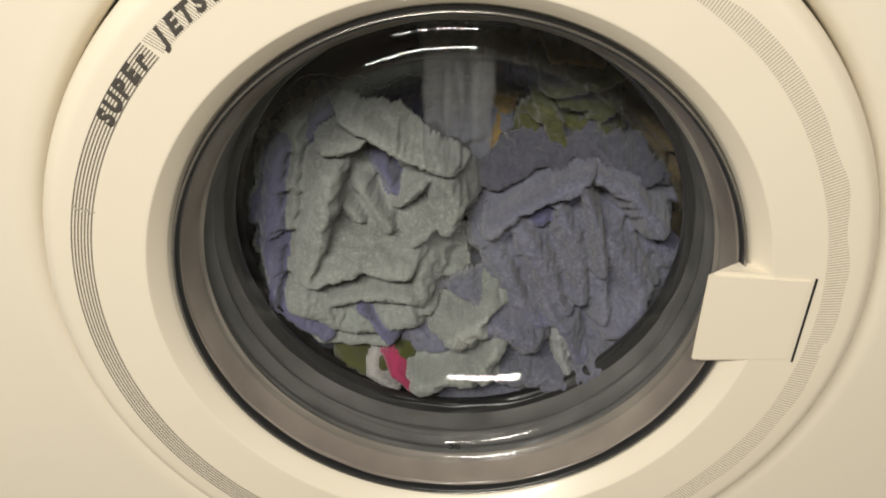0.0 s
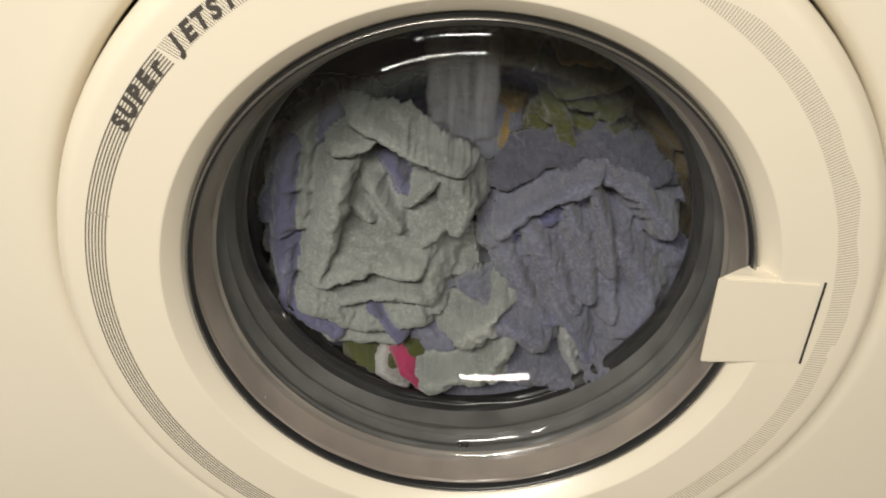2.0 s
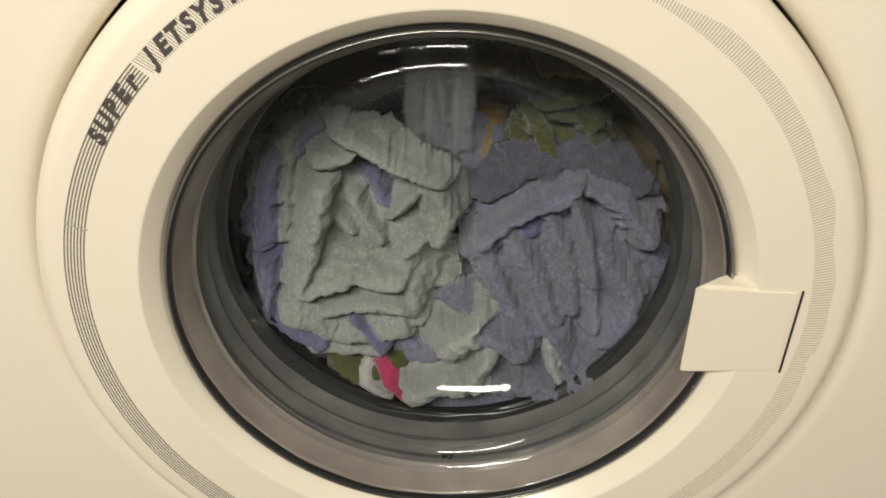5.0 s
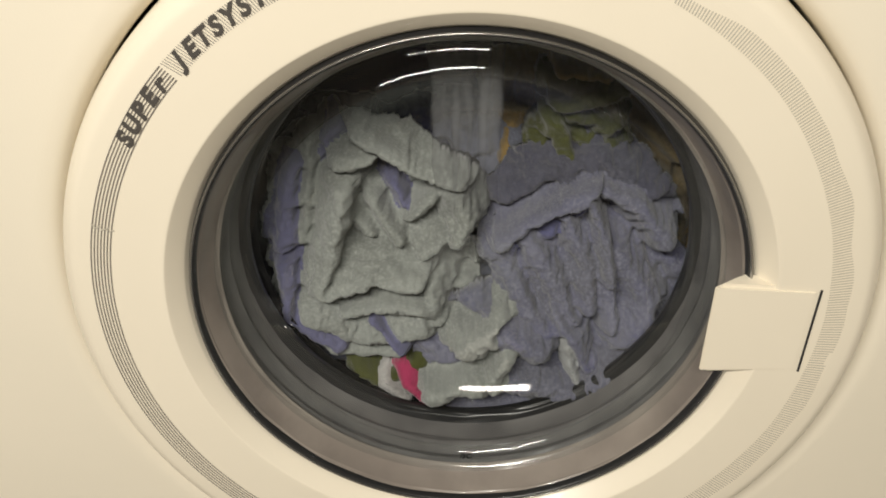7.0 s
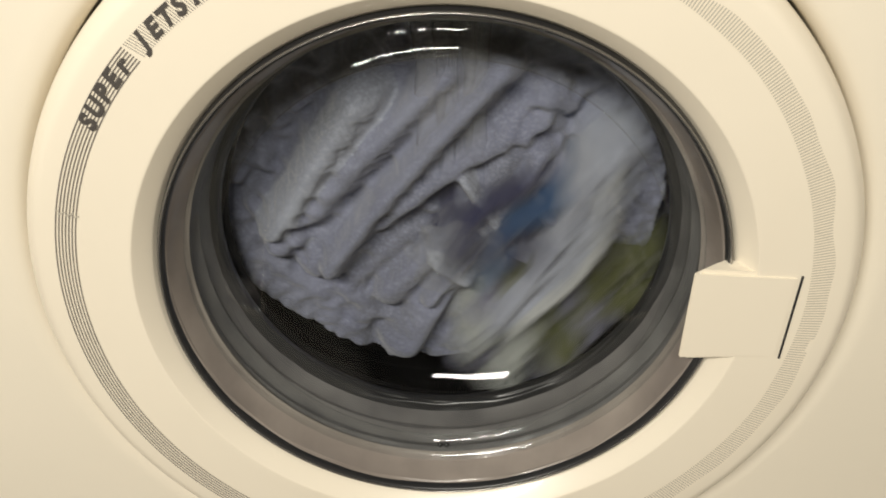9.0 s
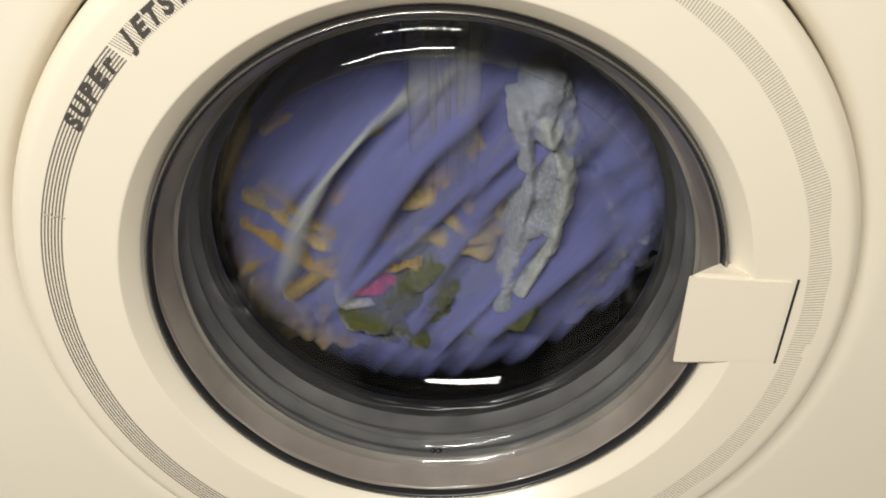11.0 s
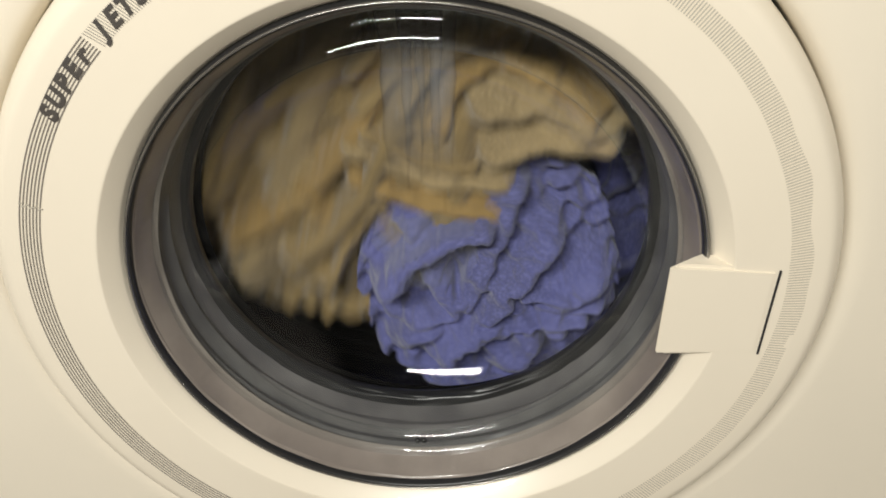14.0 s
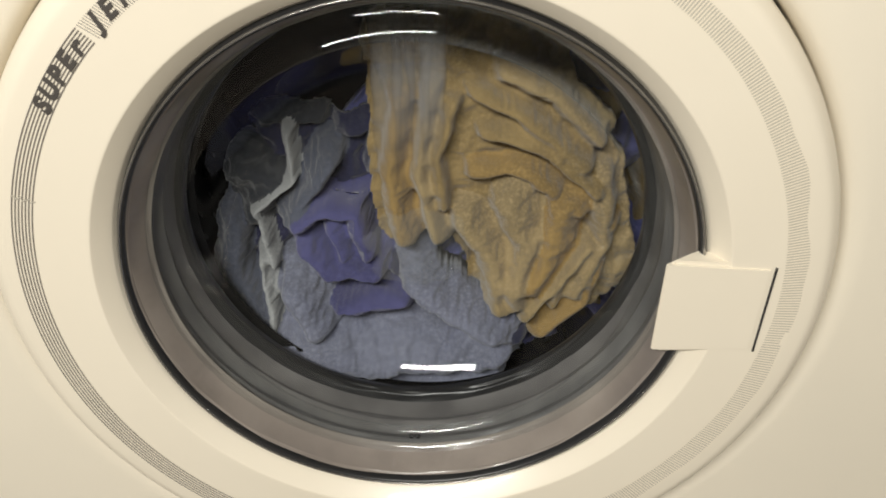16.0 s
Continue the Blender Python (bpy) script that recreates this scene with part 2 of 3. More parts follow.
turned("glass_bowl", [(0.0005, 0.0772), (0.045, 0.0767), (0.070, 0.0756), (0.089, 0.0730), (0.103, 0.0684), (0.1135, 0.0612), (0.1215, 0.0528), (0.1290, 0.0435), (0.1360, 0.0335), (0.1400, 0.0285)], GLASS, door, "clear glass bowl", seg=160).visible_shadow = False
turned("glass_rim", [(0.1402, 0.0283), (0.1622, 0.0280), (0.1622, 0.0320), (0.1412, 0.0322)], GLASS, door, "clear flat rim of the glass", closed=True).visible_shadow = False
gasket = turned("gasket", rounded([(0.182, 0.030), (0.1640, 0.0360), (0.1610, 0.0420), (0.1635, 0.0460), (0.1575, 0.0560), (0.1598, 0.0600), (0.1550, 0.0740), (0.1522, 0.0760), (0.1515, 0.0830), (0.156, 0.090), (0.200, 0.095)], 0.003, 4),
                RUBBER, machine, "grey ribbed rubber door gasket", wobble=0.0006)
turned("gasket_lip", rounded([(0.1555, 0.0725), (0.1508, 0.0745), (0.1488, 0.0790), (0.1498, 0.0850), (0.1555, 0.0890)], 0.003, 4), BLACK, machine, "wet black inner lip of the gasket", wobble=0.0008)


def drum():
    r, y0, y1, c = 0.232, 0.098, 0.40, 0.006
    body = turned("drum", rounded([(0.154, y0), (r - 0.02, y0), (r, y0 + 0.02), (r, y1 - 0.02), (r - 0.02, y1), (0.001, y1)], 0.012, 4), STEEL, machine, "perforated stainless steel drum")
    body.location = (c, 0, -0.004)
    for k in range(3):
        a = math.radians(120 * k + 30)
        bm = bmesh.new()
        vs = box(bm, -0.018, 0.018, y0 + 0.03, y1 - 0.03, -r + 0.002, -r + 0.05)
        for v in vs:
            if v.co.z > -r + 0.03:
                v.co.x *= 0.35
        bmesh.ops.bevel(bm, geom=bm.edges[:], offset=0.006, segments=3, affect="EDGES")
        bm.transform(Matrix.Rotation(a, 4, "Y"))
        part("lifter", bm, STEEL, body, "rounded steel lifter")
    verts, faces = [], []
    for row in range(14):
        for i in range(56):
            a, y = 2 * math.pi * (i + 0.5 * (row % 2)) / 56, y0 + 0.03 + row * 0.018
            o = len(verts)
            for k in range(6):
                b = 2 * math.pi * k / 6
                aa = a + 0.003 / r * math.cos(b)
                verts.append(((r - 0.0008) * math.cos(aa), y + 0.003 * math.sin(b), (r - 0.0008) * math.sin(aa)))
            faces.append(tuple(range(o, o + 6)))
    tagged(mesh_object("perforations", verts, faces, [HOLE], body, "rows of small drain holes"), kind="stuff")
    return body


drum_body = drum()


def latch():
    """The square door handle block, open to the glass side, with a dark gap along its outer edge."""
    bm = bmesh.new()
    f, b = -0.0012, 0.0135
    ring = [(0.1466, 0.0190), (0.2118, 0.0155), (0.2080, -0.0468), (0.1442, -0.0478)]
    fr = [bm.verts.new((x, f, z)) for x, z in ring]
    bk = [bm.verts.new((x + (0.021 if i in (0, 3) else 0), b, z)) for i, (x, z) in enumerate(ring)]
    bm.faces.new(fr)
    bm.faces.new(bk[::-1])
    for i in range(4):
        bm.faces.new((fr[i], bk[i], bk[(i + 1) % 4], fr[(i + 1) % 4]))
    bmesh.ops.bevel(bm, geom=bm.edges[:], offset=0.0024, segments=4, affect="EDGES")
    part("latch_handle", bm, CREAM, door, "square cream door handle")
    bm = bmesh.new()
    vs = [bm.verts.new(p) for p in ((0.2119, -0.0007, 0.0150), (0.2133, -0.0007, 0.0148), (0.2094, -0.0007, -0.0468), (0.2081, -0.0007, -0.0468))]
    g = bmesh.ops.extrude_face_region(bm, geom=[bm.faces.new(vs)])
    for v in g["geom"]:
        if isinstance(v, bmesh.types.BMVert):
            v.co.y += 0.003
    part("handle_gap", bm, BLACK, door, "dark gap beside the handle")


latch()


def prints():
    """Printed stripes, hatching and lettering on the door frame."""
    up = -0.0004

    def bar(verts, faces, a0, r0, a1, r1, half):
        p, q = Vector((r0 * math.cos(a0), r0 * math.sin(a0))), Vector((r1 * math.cos(a1), r1 * math.sin(a1)))
        n = (q - p).normalized().orthogonal() * half
        o = len(verts)
        for v in (p + n, p - n, q - n, q + n):
            verts.append((v.x, up, v.y))
        faces.append((o, o + 1, o + 2, o + 3))

    for k in range(7):
        r = 0.2186 + 0.0114 * k / 6
        verts, faces, seg = [], [], 120
        for i in range(seg + 1):
            a = math.radians(136.8 + (262 - 136.8) * i / seg)
            for rr in (r - 0.00036, r + 0.00036):
                verts.append((rr * math.cos(a), up, rr * math.sin(a)))
        faces = [(2 * i, 2 * i + 1, 2 * i + 3, 2 * i + 2) for i in range(seg)]
        mesh_object("stripe", verts, faces, [PRINT], door)
    verts, faces = [], []
    count = 300
    for i in range(count):
        a = math.radians(-82 + (62 + 82) * i / count)
        d = math.degrees(a)
        r0 = 0.2180 + 0.0010 * noise.noise((d * 0.06, 3, 1))
        r1 = 0.2304 + 0.0032 * noise.noise((d * 0.13, 7, 2)) - max(0, d - 45) * 0.0004
        if -10.5 < d < -8.5:
            r1 -= 0.002
        bar(verts, faces, a, r0, a + 0.004, r1, 0.00036)
    tagged(mesh_object("hatched_band", verts, faces, [PALEPRINT], door, "faint grey hatched decorative band"), kind="stuff")
    verts, faces = [], []
    for i in range(92):
        a = math.radians(98 + (136.2 - 98) * i / 92)
        bar(verts, faces, a, 0.2180, a + 0.010, 0.2305, 0.0002)
    tagged(mesh_object("fine_hatching", verts, faces, [PRINT], door, "fine grey hatching behind the lettering"), kind="stuff")

    def letter(ch, deg, r, size, bold):
        cu = bpy.data.curves.new("letter", "FONT")
        cu.body, cu.size, cu.align_x, cu.align_y, cu.offset, cu.extrude = ch, size, "CENTER", "CENTER", bold, 0.0001
        cu.shear = 0.25
        cu.materials.append(LETTERING)
        ob = new("letter", cu)
        ob.parent = door
        a = math.radians(deg)
        ob.matrix_basis = pose(r * math.cos(a), up - 0.0003, r * math.sin(a), 90, 0, 0) @ pose(0, 0, 0, 0, 0, deg - 90) @ Matrix.Diagonal((0.98, 1, 1, 1))

    for i, ch in enumerate("SUPEr"):
        letter(ch, 149.6 - i * 2.62, 0.2242, 0.0136, 0.0007)
    for i, ch in enumerate("JETSYSTEM"):
        letter(ch, 134.4 - i * 2.44, 0.2242, 0.0140, 0.0006)


prints()


def small_marks():
    """Wear, studs and bubbles round the door."""
    bm = bmesh.new()
    for k in range(9):
        r, a = 0.2178 + 0.0015 * k, math.radians(165.4 + 0.25 * math.sin(k * 2.1))
        box(bm, r * math.cos(a) - 0.0008, r * math.cos(a) + 0.0008, -0.0007, -0.0003, r * math.sin(a) - 0.0004, r * math.sin(a) + 0.0004)
    part("print_seam", bm, PALEPRINT, door, "worn seam in the printed stripes")
    for x in (-0.0045, 0.0):
        bm = bmesh.new()
        bmesh.ops.create_uvsphere(bm, u_segments=12, v_segments=8, radius=0.0019, matrix=pose(x + 0.001, 0.0415, -0.1600))
        for p in bm.faces:
            p.smooth = True
        part("drain_stud", bm, BLACK, gasket, "small black drain stud")
    rng = random.Random(5)
    bm = bmesh.new()
    for k in range(46):
        a = math.radians(rng.gauss(-90, 16))
        r = rng.uniform(0.134, 0.142)
        bmesh.ops.create_icosphere(bm, subdivisions=2, radius=rng.uniform(0.0004, 0.0013), matrix=pose(r * math.cos(a), 0.0800 + rng.uniform(-0.001, 0.001), r * math.sin(a)))
    for p in bm.faces:
        p.smooth = True
    tagged(part("bubbles", bm, DROP, gasket, "small clear bubbles along the wet lip"), kind="stuff")


small_marks()


# ---- laundry: each cloth is a closed lump of folds; a fold is a line in mm, a half width, a height and a colour ----
PALE_TOWEL = [
    (((-87, 32), (-94, -7), (-104, -51)), 14.0, 28, 0),
    (((-80, 77), (-62, 66), (-34, 48), (-8, 38)), 11.7, 27, 0),
    (((-90, 51), (-66, 58)), 10.9, 24, 0),
    (((-78, 80), (-56, 75), (-45, 65)), 7.0, 20, 0),
    (((-6, 26), (0, 8), (-8, -8)), 14.0, 25, 0),
    (((-12, -6), (-30, -23)), 11.7, 22, 0),
    (((-66, 18), (-49, -12)), 7.8, 20, 0),
    (((-43, 7), (-26, 23)), 8.6, 19, 0),
    (((-75, -6), (-64, -24)), 9.4, 13, 0),
    (((-52, 30), (-40, 2)), 6.0, 15, 1),
    (((-100, -51), (-71, -39), (-38, -43)), 14.0, 28, 0),
    (((-89, -69), (-60, -62), (-36, -64)), 10.9, 25, 0),
    (((-115, -79), (-78, -93), (-35, -90)), 21.4, 22, 0),
    (((-129, -90), (-101, -113), (-54, -116)), 10.1, 16, 0),
    (((-29, -47), (-28, -86)), 10.9, 20, 0),
    (((-136, -35), (-132, -78), (-100, -108)), 12, 19, 1),
    (((-71, -77), (-49, -104)), 6.6, 24.5, 1),
    (((-66, 28), (-64, -26), (-45, -64)), 42.9, -9, 0),
    (((-126, 44), (-134, 4), (-136, -24)), 14, 16, 1),
    (((-110, 62), (-116, 22), (-114, -20)), 13, 15, 0),
    (((-96, 74), (-112, 52)), 12, 14, 1),
]
VIOLET_TOWEL = [
    (((22, -2), (52, 20), (90, 42)), 11, 30, 2),
    (((92, 42), (124, 26), (144, -4)), 13, 25, 2),
    (((30, -18), (62, 4), (86, 26)), 12, 22, 3),
    (((88, 34), (100, -4), (104, -36)), 8, 29, 2),
    (((72, 14), (86, -22), (90, -62)), 14, 25, 2),
    (((112, -20), (134, -60), (118, -92)), 20, 22, 2),
    (((46, -6), (66, -40), (76, -78)), 19, 25, 2),
    (((26, -16), (40, -50), (58, -84)), 15, 22, 2),
    (((62, -60), (76, -90), (86, -112)), 11, 27, 2),
    (((104, -50), (108, -84)), 12, 23, 2),
    (((74, -92), (84, -128)), 8, 27, 4),
    # upper folds that lie back, darkened by colour 5 as if in shade
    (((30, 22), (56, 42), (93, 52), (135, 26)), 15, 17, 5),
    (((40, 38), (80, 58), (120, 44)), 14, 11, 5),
    (((75, -15), (111, -62)), 46.8, 6, 2),
]
STRIPED_PILLOWCASE = [
    (((-28, -112), (-8, -107), (17, -103)), 14.0, 26, 0),
    (((-4, -74), (16, -61)), 15.6, 24, 0),
    (((20, -62), (49, -76)), 16.4, 23, 2),
    (((25, -80), (13, -105)), 11.7, 26, 0),
    (((38, -107), (80, -115), (100, -101)), 16.4, 22, 2),
    (((-5, -147), (31, -142), (65, -135)), 13.3, 20, 2),
    (((49, -160), (82, -143)), 9.4, 15, 2),
    (((-12, -100), (39, -125)), 23.4, 12, 2),
]
OLIVE_GARMENT = [
    (((-80, -125), (-63, -132), (-39, -116)), 10.9, 15, 0),
    (((-11, -151), (-3, -170), (10, -168)), 3.9, 14, 0),
    (((18, -159), (32, -166), (42, -156)), 5.5, 17, 0),
    (((-47, -135), (32, -161)), 13.3, 5, 0),
]
PINK_GARMENT = [
    (((-44, -137), (-30, -151)), 9.4, 16, 0),
    (((-31, -140), (-21, -154)), 6.2, 14, 0),
    (((-59, -141), (-45, -154)), 7.8, 12, 1),
]
TAN_SHEET = [
    (((36, 70), (52, 20)), 54, 17, 0),
    (((85, 0), (96, -56)), 46, 15, 2),
    (((-12, 104), (-6, 80), (8, 64)), 20, 15, 0),
    (((-14, 70), (-19, 15), (-13, -36)), 12, 24, 1),
    (((8, 80), (0, 20), (12, -34)), 10, 25, 2),
    (((26, 72), (15, 30), (20, -8)), 9, 26, 0),
    (((38, 76), (72, 58), (112, 22)), 9, 25, 0),
    (((44, 48), (80, 38), (122, 2)), 9, 25, 0),
    (((58, 92), (94, 74), (124, 42)), 9, 23, 2),
    (((40, 18), (76, 16), (108, -14)), 12, 24, 1),
    (((30, -20), (52, -50), (58, -90)), 16, 26, 2),
    (((60, -6), (74, -40), (66, -80)), 22, 27, 2),
    (((96, -8), (90, -40), (76, -76)), 19, 26, 1),
    (((130, 12), (134, -40), (114, -84)), 12, 21, 2),
    (((122, -42), (98, -78), (78, -104)), 7, 24, 2),
    (((108, -64), (98, -96)), 6, 22, 0),
    (((138, -26), (122, -92), (92, -122)), 9, 19, 1),
]
BLUE_GREY_SHEET = [
    (((-101, -130), (-43, -143), (51, -134)), 18.7, 24, 0),
    (((-8, -65), (21, -90), (50, -110)), 17.2, 27, 0),
    (((-97, -77), (-83, -108)), 15.6, 25, 0),
    (((-92, -15), (-75, -2), (-49, -4), (-39, -38)), 10.1, 26, 1),
    (((-86, -39), (-68, -58), (-36, -58)), 11.7, 24, 1),
    (((-69, -22), (-59, -45)), 10.1, 22, 1),
    (((-61, -88), (-16, -80)), 10.1, 23, 1),
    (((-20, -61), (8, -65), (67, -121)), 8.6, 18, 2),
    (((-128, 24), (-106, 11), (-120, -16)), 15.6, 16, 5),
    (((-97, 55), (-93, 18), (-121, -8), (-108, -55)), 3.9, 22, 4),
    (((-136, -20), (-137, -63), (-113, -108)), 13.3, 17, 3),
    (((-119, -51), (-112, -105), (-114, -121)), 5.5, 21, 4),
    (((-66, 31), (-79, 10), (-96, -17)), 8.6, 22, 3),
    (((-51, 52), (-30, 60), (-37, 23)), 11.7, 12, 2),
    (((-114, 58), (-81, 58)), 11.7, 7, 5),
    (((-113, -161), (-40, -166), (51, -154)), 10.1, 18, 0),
    # low base in a dark colour, painting shade into the valleys between folds
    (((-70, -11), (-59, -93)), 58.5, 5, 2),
]
CARDIGAN = [
    (((23, 53), (48, 60), (72, 67)), 9.4, 20, 0),
    (((32, 45), (61, 37)), 11.7, 16, 0),
    (((27, 73), (55, 71)), 7.0, 17, 1),
    (((20, 21), (62, 28)), 15.6, 12, 0),
    (((36, 55), (50, 19)), 23.4, 6, 0),
    (((24, 37), (37, 9)), 11.7, 18, 0),
]
NAVY_GARMENT = [
    (((-40, 20), (0, 30), (40, 10)), 16, 20, 0),
    (((-30, -10), (10, 0), (40, -20)), 14, 22, 1),
    (((-10, 30), (0, -30)), 13, 25, 0),
    (((-35, -25), (20, -30)), 12, 18, 2),
    (((0, 0), (10, 10)), 45, 8, 0),
]


def crumple(P, mask, stretch, rounds, seed, stiff):
    """Too much cloth for its place: the sheet P buckles into creases. P is a grid of points in mm: across, up, towards the door."""
    rng = np.random.default_rng(seed)
    X = P.copy()
    rough = rng.normal(0, 1, P.shape[:2])
    for _ in range(3):
        q = np.pad(rough, 1, mode="edge")
        rough = (q[:-2, 1:-1] + q[2:, 1:-1] + q[1:-1, :-2] + q[1:-1, 2:] + q[1:-1, 1:-1]) / 5
    X[..., 2] += 5 * rough * mask
    sets = []
    for di, dk, force in ((1, 0, 1.0), (0, 1, 1.0), (1, 1, 0.6), (1, -1, 0.6), (3, 0, stiff), (0, 3, stiff), (5, 0, stiff * 0.5), (0, 5, stiff * 0.5)):
        nx, nz = mask.shape
        ia, ib = slice(0, nx - di), slice(di, nx)
        ka, kb = (slice(0, nz - dk), slice(dk, nz)) if dk >= 0 else (slice(-dk, nz), slice(0, nz + dk))
        both = mask[ia, ka] & mask[ib, kb]
        rest = np.linalg.norm(P[ib, kb] - P[ia, ka], axis=2) * (stretch if max(di, abs(dk)) < 3 else 1 + (stretch - 1) * 0.55)
        sets.append((ia, ka, ib, kb, both[..., None], rest, 0.25 * force))
    for _ in range(rounds):
        for ia, ka, ib, kb, both, rest, force in sets:
            d = X[ib, kb] - X[ia, ka]
            L = np.sqrt((d * d).sum(2)) + 1e-6
            d *= both * (force * (L - rest) / L)[..., None]
            X[ia, ka] += d
            X[ib, kb] -= d
        X[..., :2] += 0.03 * (P[..., :2] - X[..., :2])
        X[..., 2] += 0.004 * (P[..., 2] - X[..., 2])
    return X - P


def cloth(name, folds, mats, base, label, seed=0, stretch=1.32, stiff=0.22, pile=0.3, recline=0.0, smooth=3, calm=1.0, step=1.25):
    pts = np.array([p for f in folds for p in f[0]], float)
    pad = 1.3 * max(f[1] for f in folds) + 14
    lo, hi = pts.min(0) - pad, pts.max(0) + pad
    mid = (lo + hi) / 2
    nx, nz = [2 * int((hi[k] - lo[k]) / step / 2) + 1 for k in (0, 1)]
    gx, gz = np.meshgrid(np.linspace(lo[0], hi[0], nx), np.linspace(lo[1], hi[1], nz), indexing="ij")
    flat = list(zip(gx.ravel(), gz.ravel()))
    wob = np.array([noise.noise((x * 0.045, z * 0.045, seed)) * 5 + noise.noise((x * 0.16, z * 0.16, seed + 9)) * 1.6 for x, z in flat]).reshape(nx, nz)
    fray = np.array([noise.noise((x * 0.09, z * 0.09, seed + 31)) for x, z in flat]).reshape(nx, nz)
    rng = random.Random(seed * 7 + 1)
    total, best, second, which, inside = np.zeros((nx, nz)), np.full((nx, nz), -9.0), np.full((nx, nz), -9.0), np.zeros((nx, nz), int), np.zeros((nx, nz), bool)
    for line, w, top, m in folds:
        d, side = np.full((nx, nz), 1e9), np.zeros((nx, nz))
        for (ax, az), (bx, bz) in zip(line, line[1:]):
            L = (bx - ax) ** 2 + (bz - az) ** 2 + 1e-9
            s = np.clip(((gx - ax) * (bx - ax) + (gz - az) * (bz - az)) / L, 0, 1)
            e = np.hypot(gx - ax - s * (bx - ax), gz - az - s * (bz - az))
            near = e < d
            d = np.where(near, e, d)
            side = np.where(near, ((bx - ax) * (gz - az) - (bz - az) * (gx - ax)) / math.sqrt(L) / (e + 0.5), side)
        # one side of a fold drops steeply, the other drapes off gently
        lay = rng.choice((-1, 1))
        off = calm * (wob * min(1, w / 12) + fray * min(2, w / 6))
        wide = w * (1.15 + 0.5 * lay * np.clip(side, -1, 1))
        hh = top * np.exp(-(np.maximum(d + off, 0) / wide) ** 2)
        total += np.exp((hh - 30) / 1.6)
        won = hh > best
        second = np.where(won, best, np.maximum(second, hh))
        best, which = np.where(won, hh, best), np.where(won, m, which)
        inside |= d + off < 1.3 * w
    soft = 30 + 1.6 * np.log(total + 1e-12) - 9.0 * np.exp(-((best - second) / 1.8) ** 2) * np.clip(0.55 + 1.5 * fray, 0, 1)
    for _ in range(smooth):
        q = np.pad(soft, 1, mode="edge")
        soft = (q[:-2, 1:-1] + q[2:, 1:-1] + q[1:-1, :-2] + q[1:-1, 2:] + 2 * soft) / 6
    back = recline * np.maximum(0, gz - lo[1] - 0.35 * (hi[1] - lo[1]))
    P = np.stack((gx, gz - 0.6 * back, 1.7 * np.maximum(soft, -12.0) - back), 2)
    D = crumple(P[::2, ::2], inside[::2, ::2], stretch, 130, seed, stiff)
    full = np.zeros((nx, nz, 3))
    full[::2, ::2] = D
    full[1::2, ::2] = (D[1:] + D[:-1]) / 2
    full[:, 1::2] = (full[:, 2::2] + full[:, :-2:2]) / 2
    q = np.pad(full, ((1, 1), (1, 1), (0, 0)), mode="edge")
    full = (q[:-2, 1:-1] + q[2:, 1:-1] + q[1:-1, :-2] + q[1:-1, 2:] + 2 * full) / 6
    P = P + full
    tuft = np.random.default_rng(seed + 3).normal(0, 1, (nx, nz, 3)) * pile
    P = P + np.clip(tuft, -1.0, 1.0)
    used = np.zeros((nx, nz), bool)
    cell = inside[:-1, :-1] & inside[1:, :-1] & inside[:-1, 1:] & inside[1:, 1:]
    for i in (0, 1):
        for k in (0, 1):
            used[i:nx - 1 + i, k:nz - 1 + k] |= cell
    ids = -np.ones((nx, nz), int)
    n = int(used.sum())
    ids[used] = np.arange(n)
    X, Z, F = (P[..., 0][used] - mid[0]) / 1000, (P[..., 1][used] - mid[1]) / 1000, np.minimum(P[..., 2][used], 54) / 1000
    B = np.maximum(0.016, 0.004 - F)
    verts = np.concatenate((np.stack((X, -F, Z), 1), np.stack((X, B, Z), 1))).tolist()
    ci, ck = np.nonzero(cell)
    quad = np.stack((ids[ci, ck], ids[ci + 1, ck], ids[ci + 1, ck + 1], ids[ci, ck + 1]), 1)
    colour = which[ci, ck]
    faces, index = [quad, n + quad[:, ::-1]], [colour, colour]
    ring = np.pad(cell, 1)
    for di, dk, p, r in ((-1, 0, 3, 0), (1, 0, 1, 2), (0, -1, 0, 1), (0, 1, 2, 3)):
        edge = ~ring[ci + 1 + di, ck + 1 + dk]
        e = quad[edge]
        faces.append(np.stack((e[:, r], e[:, p], n + e[:, p], n + e[:, r]), 1))
        index.append(colour[edge])
    ob = mesh_object(name, verts, np.concatenate(faces).tolist(), mats, None, "", True, np.concatenate(index).tolist())
    tagged(ob, label, "laundry", "laundry in the drum")
    HOME[ob.name] = (mid[0] / 1000, base, mid[1] / 1000)
    return ob


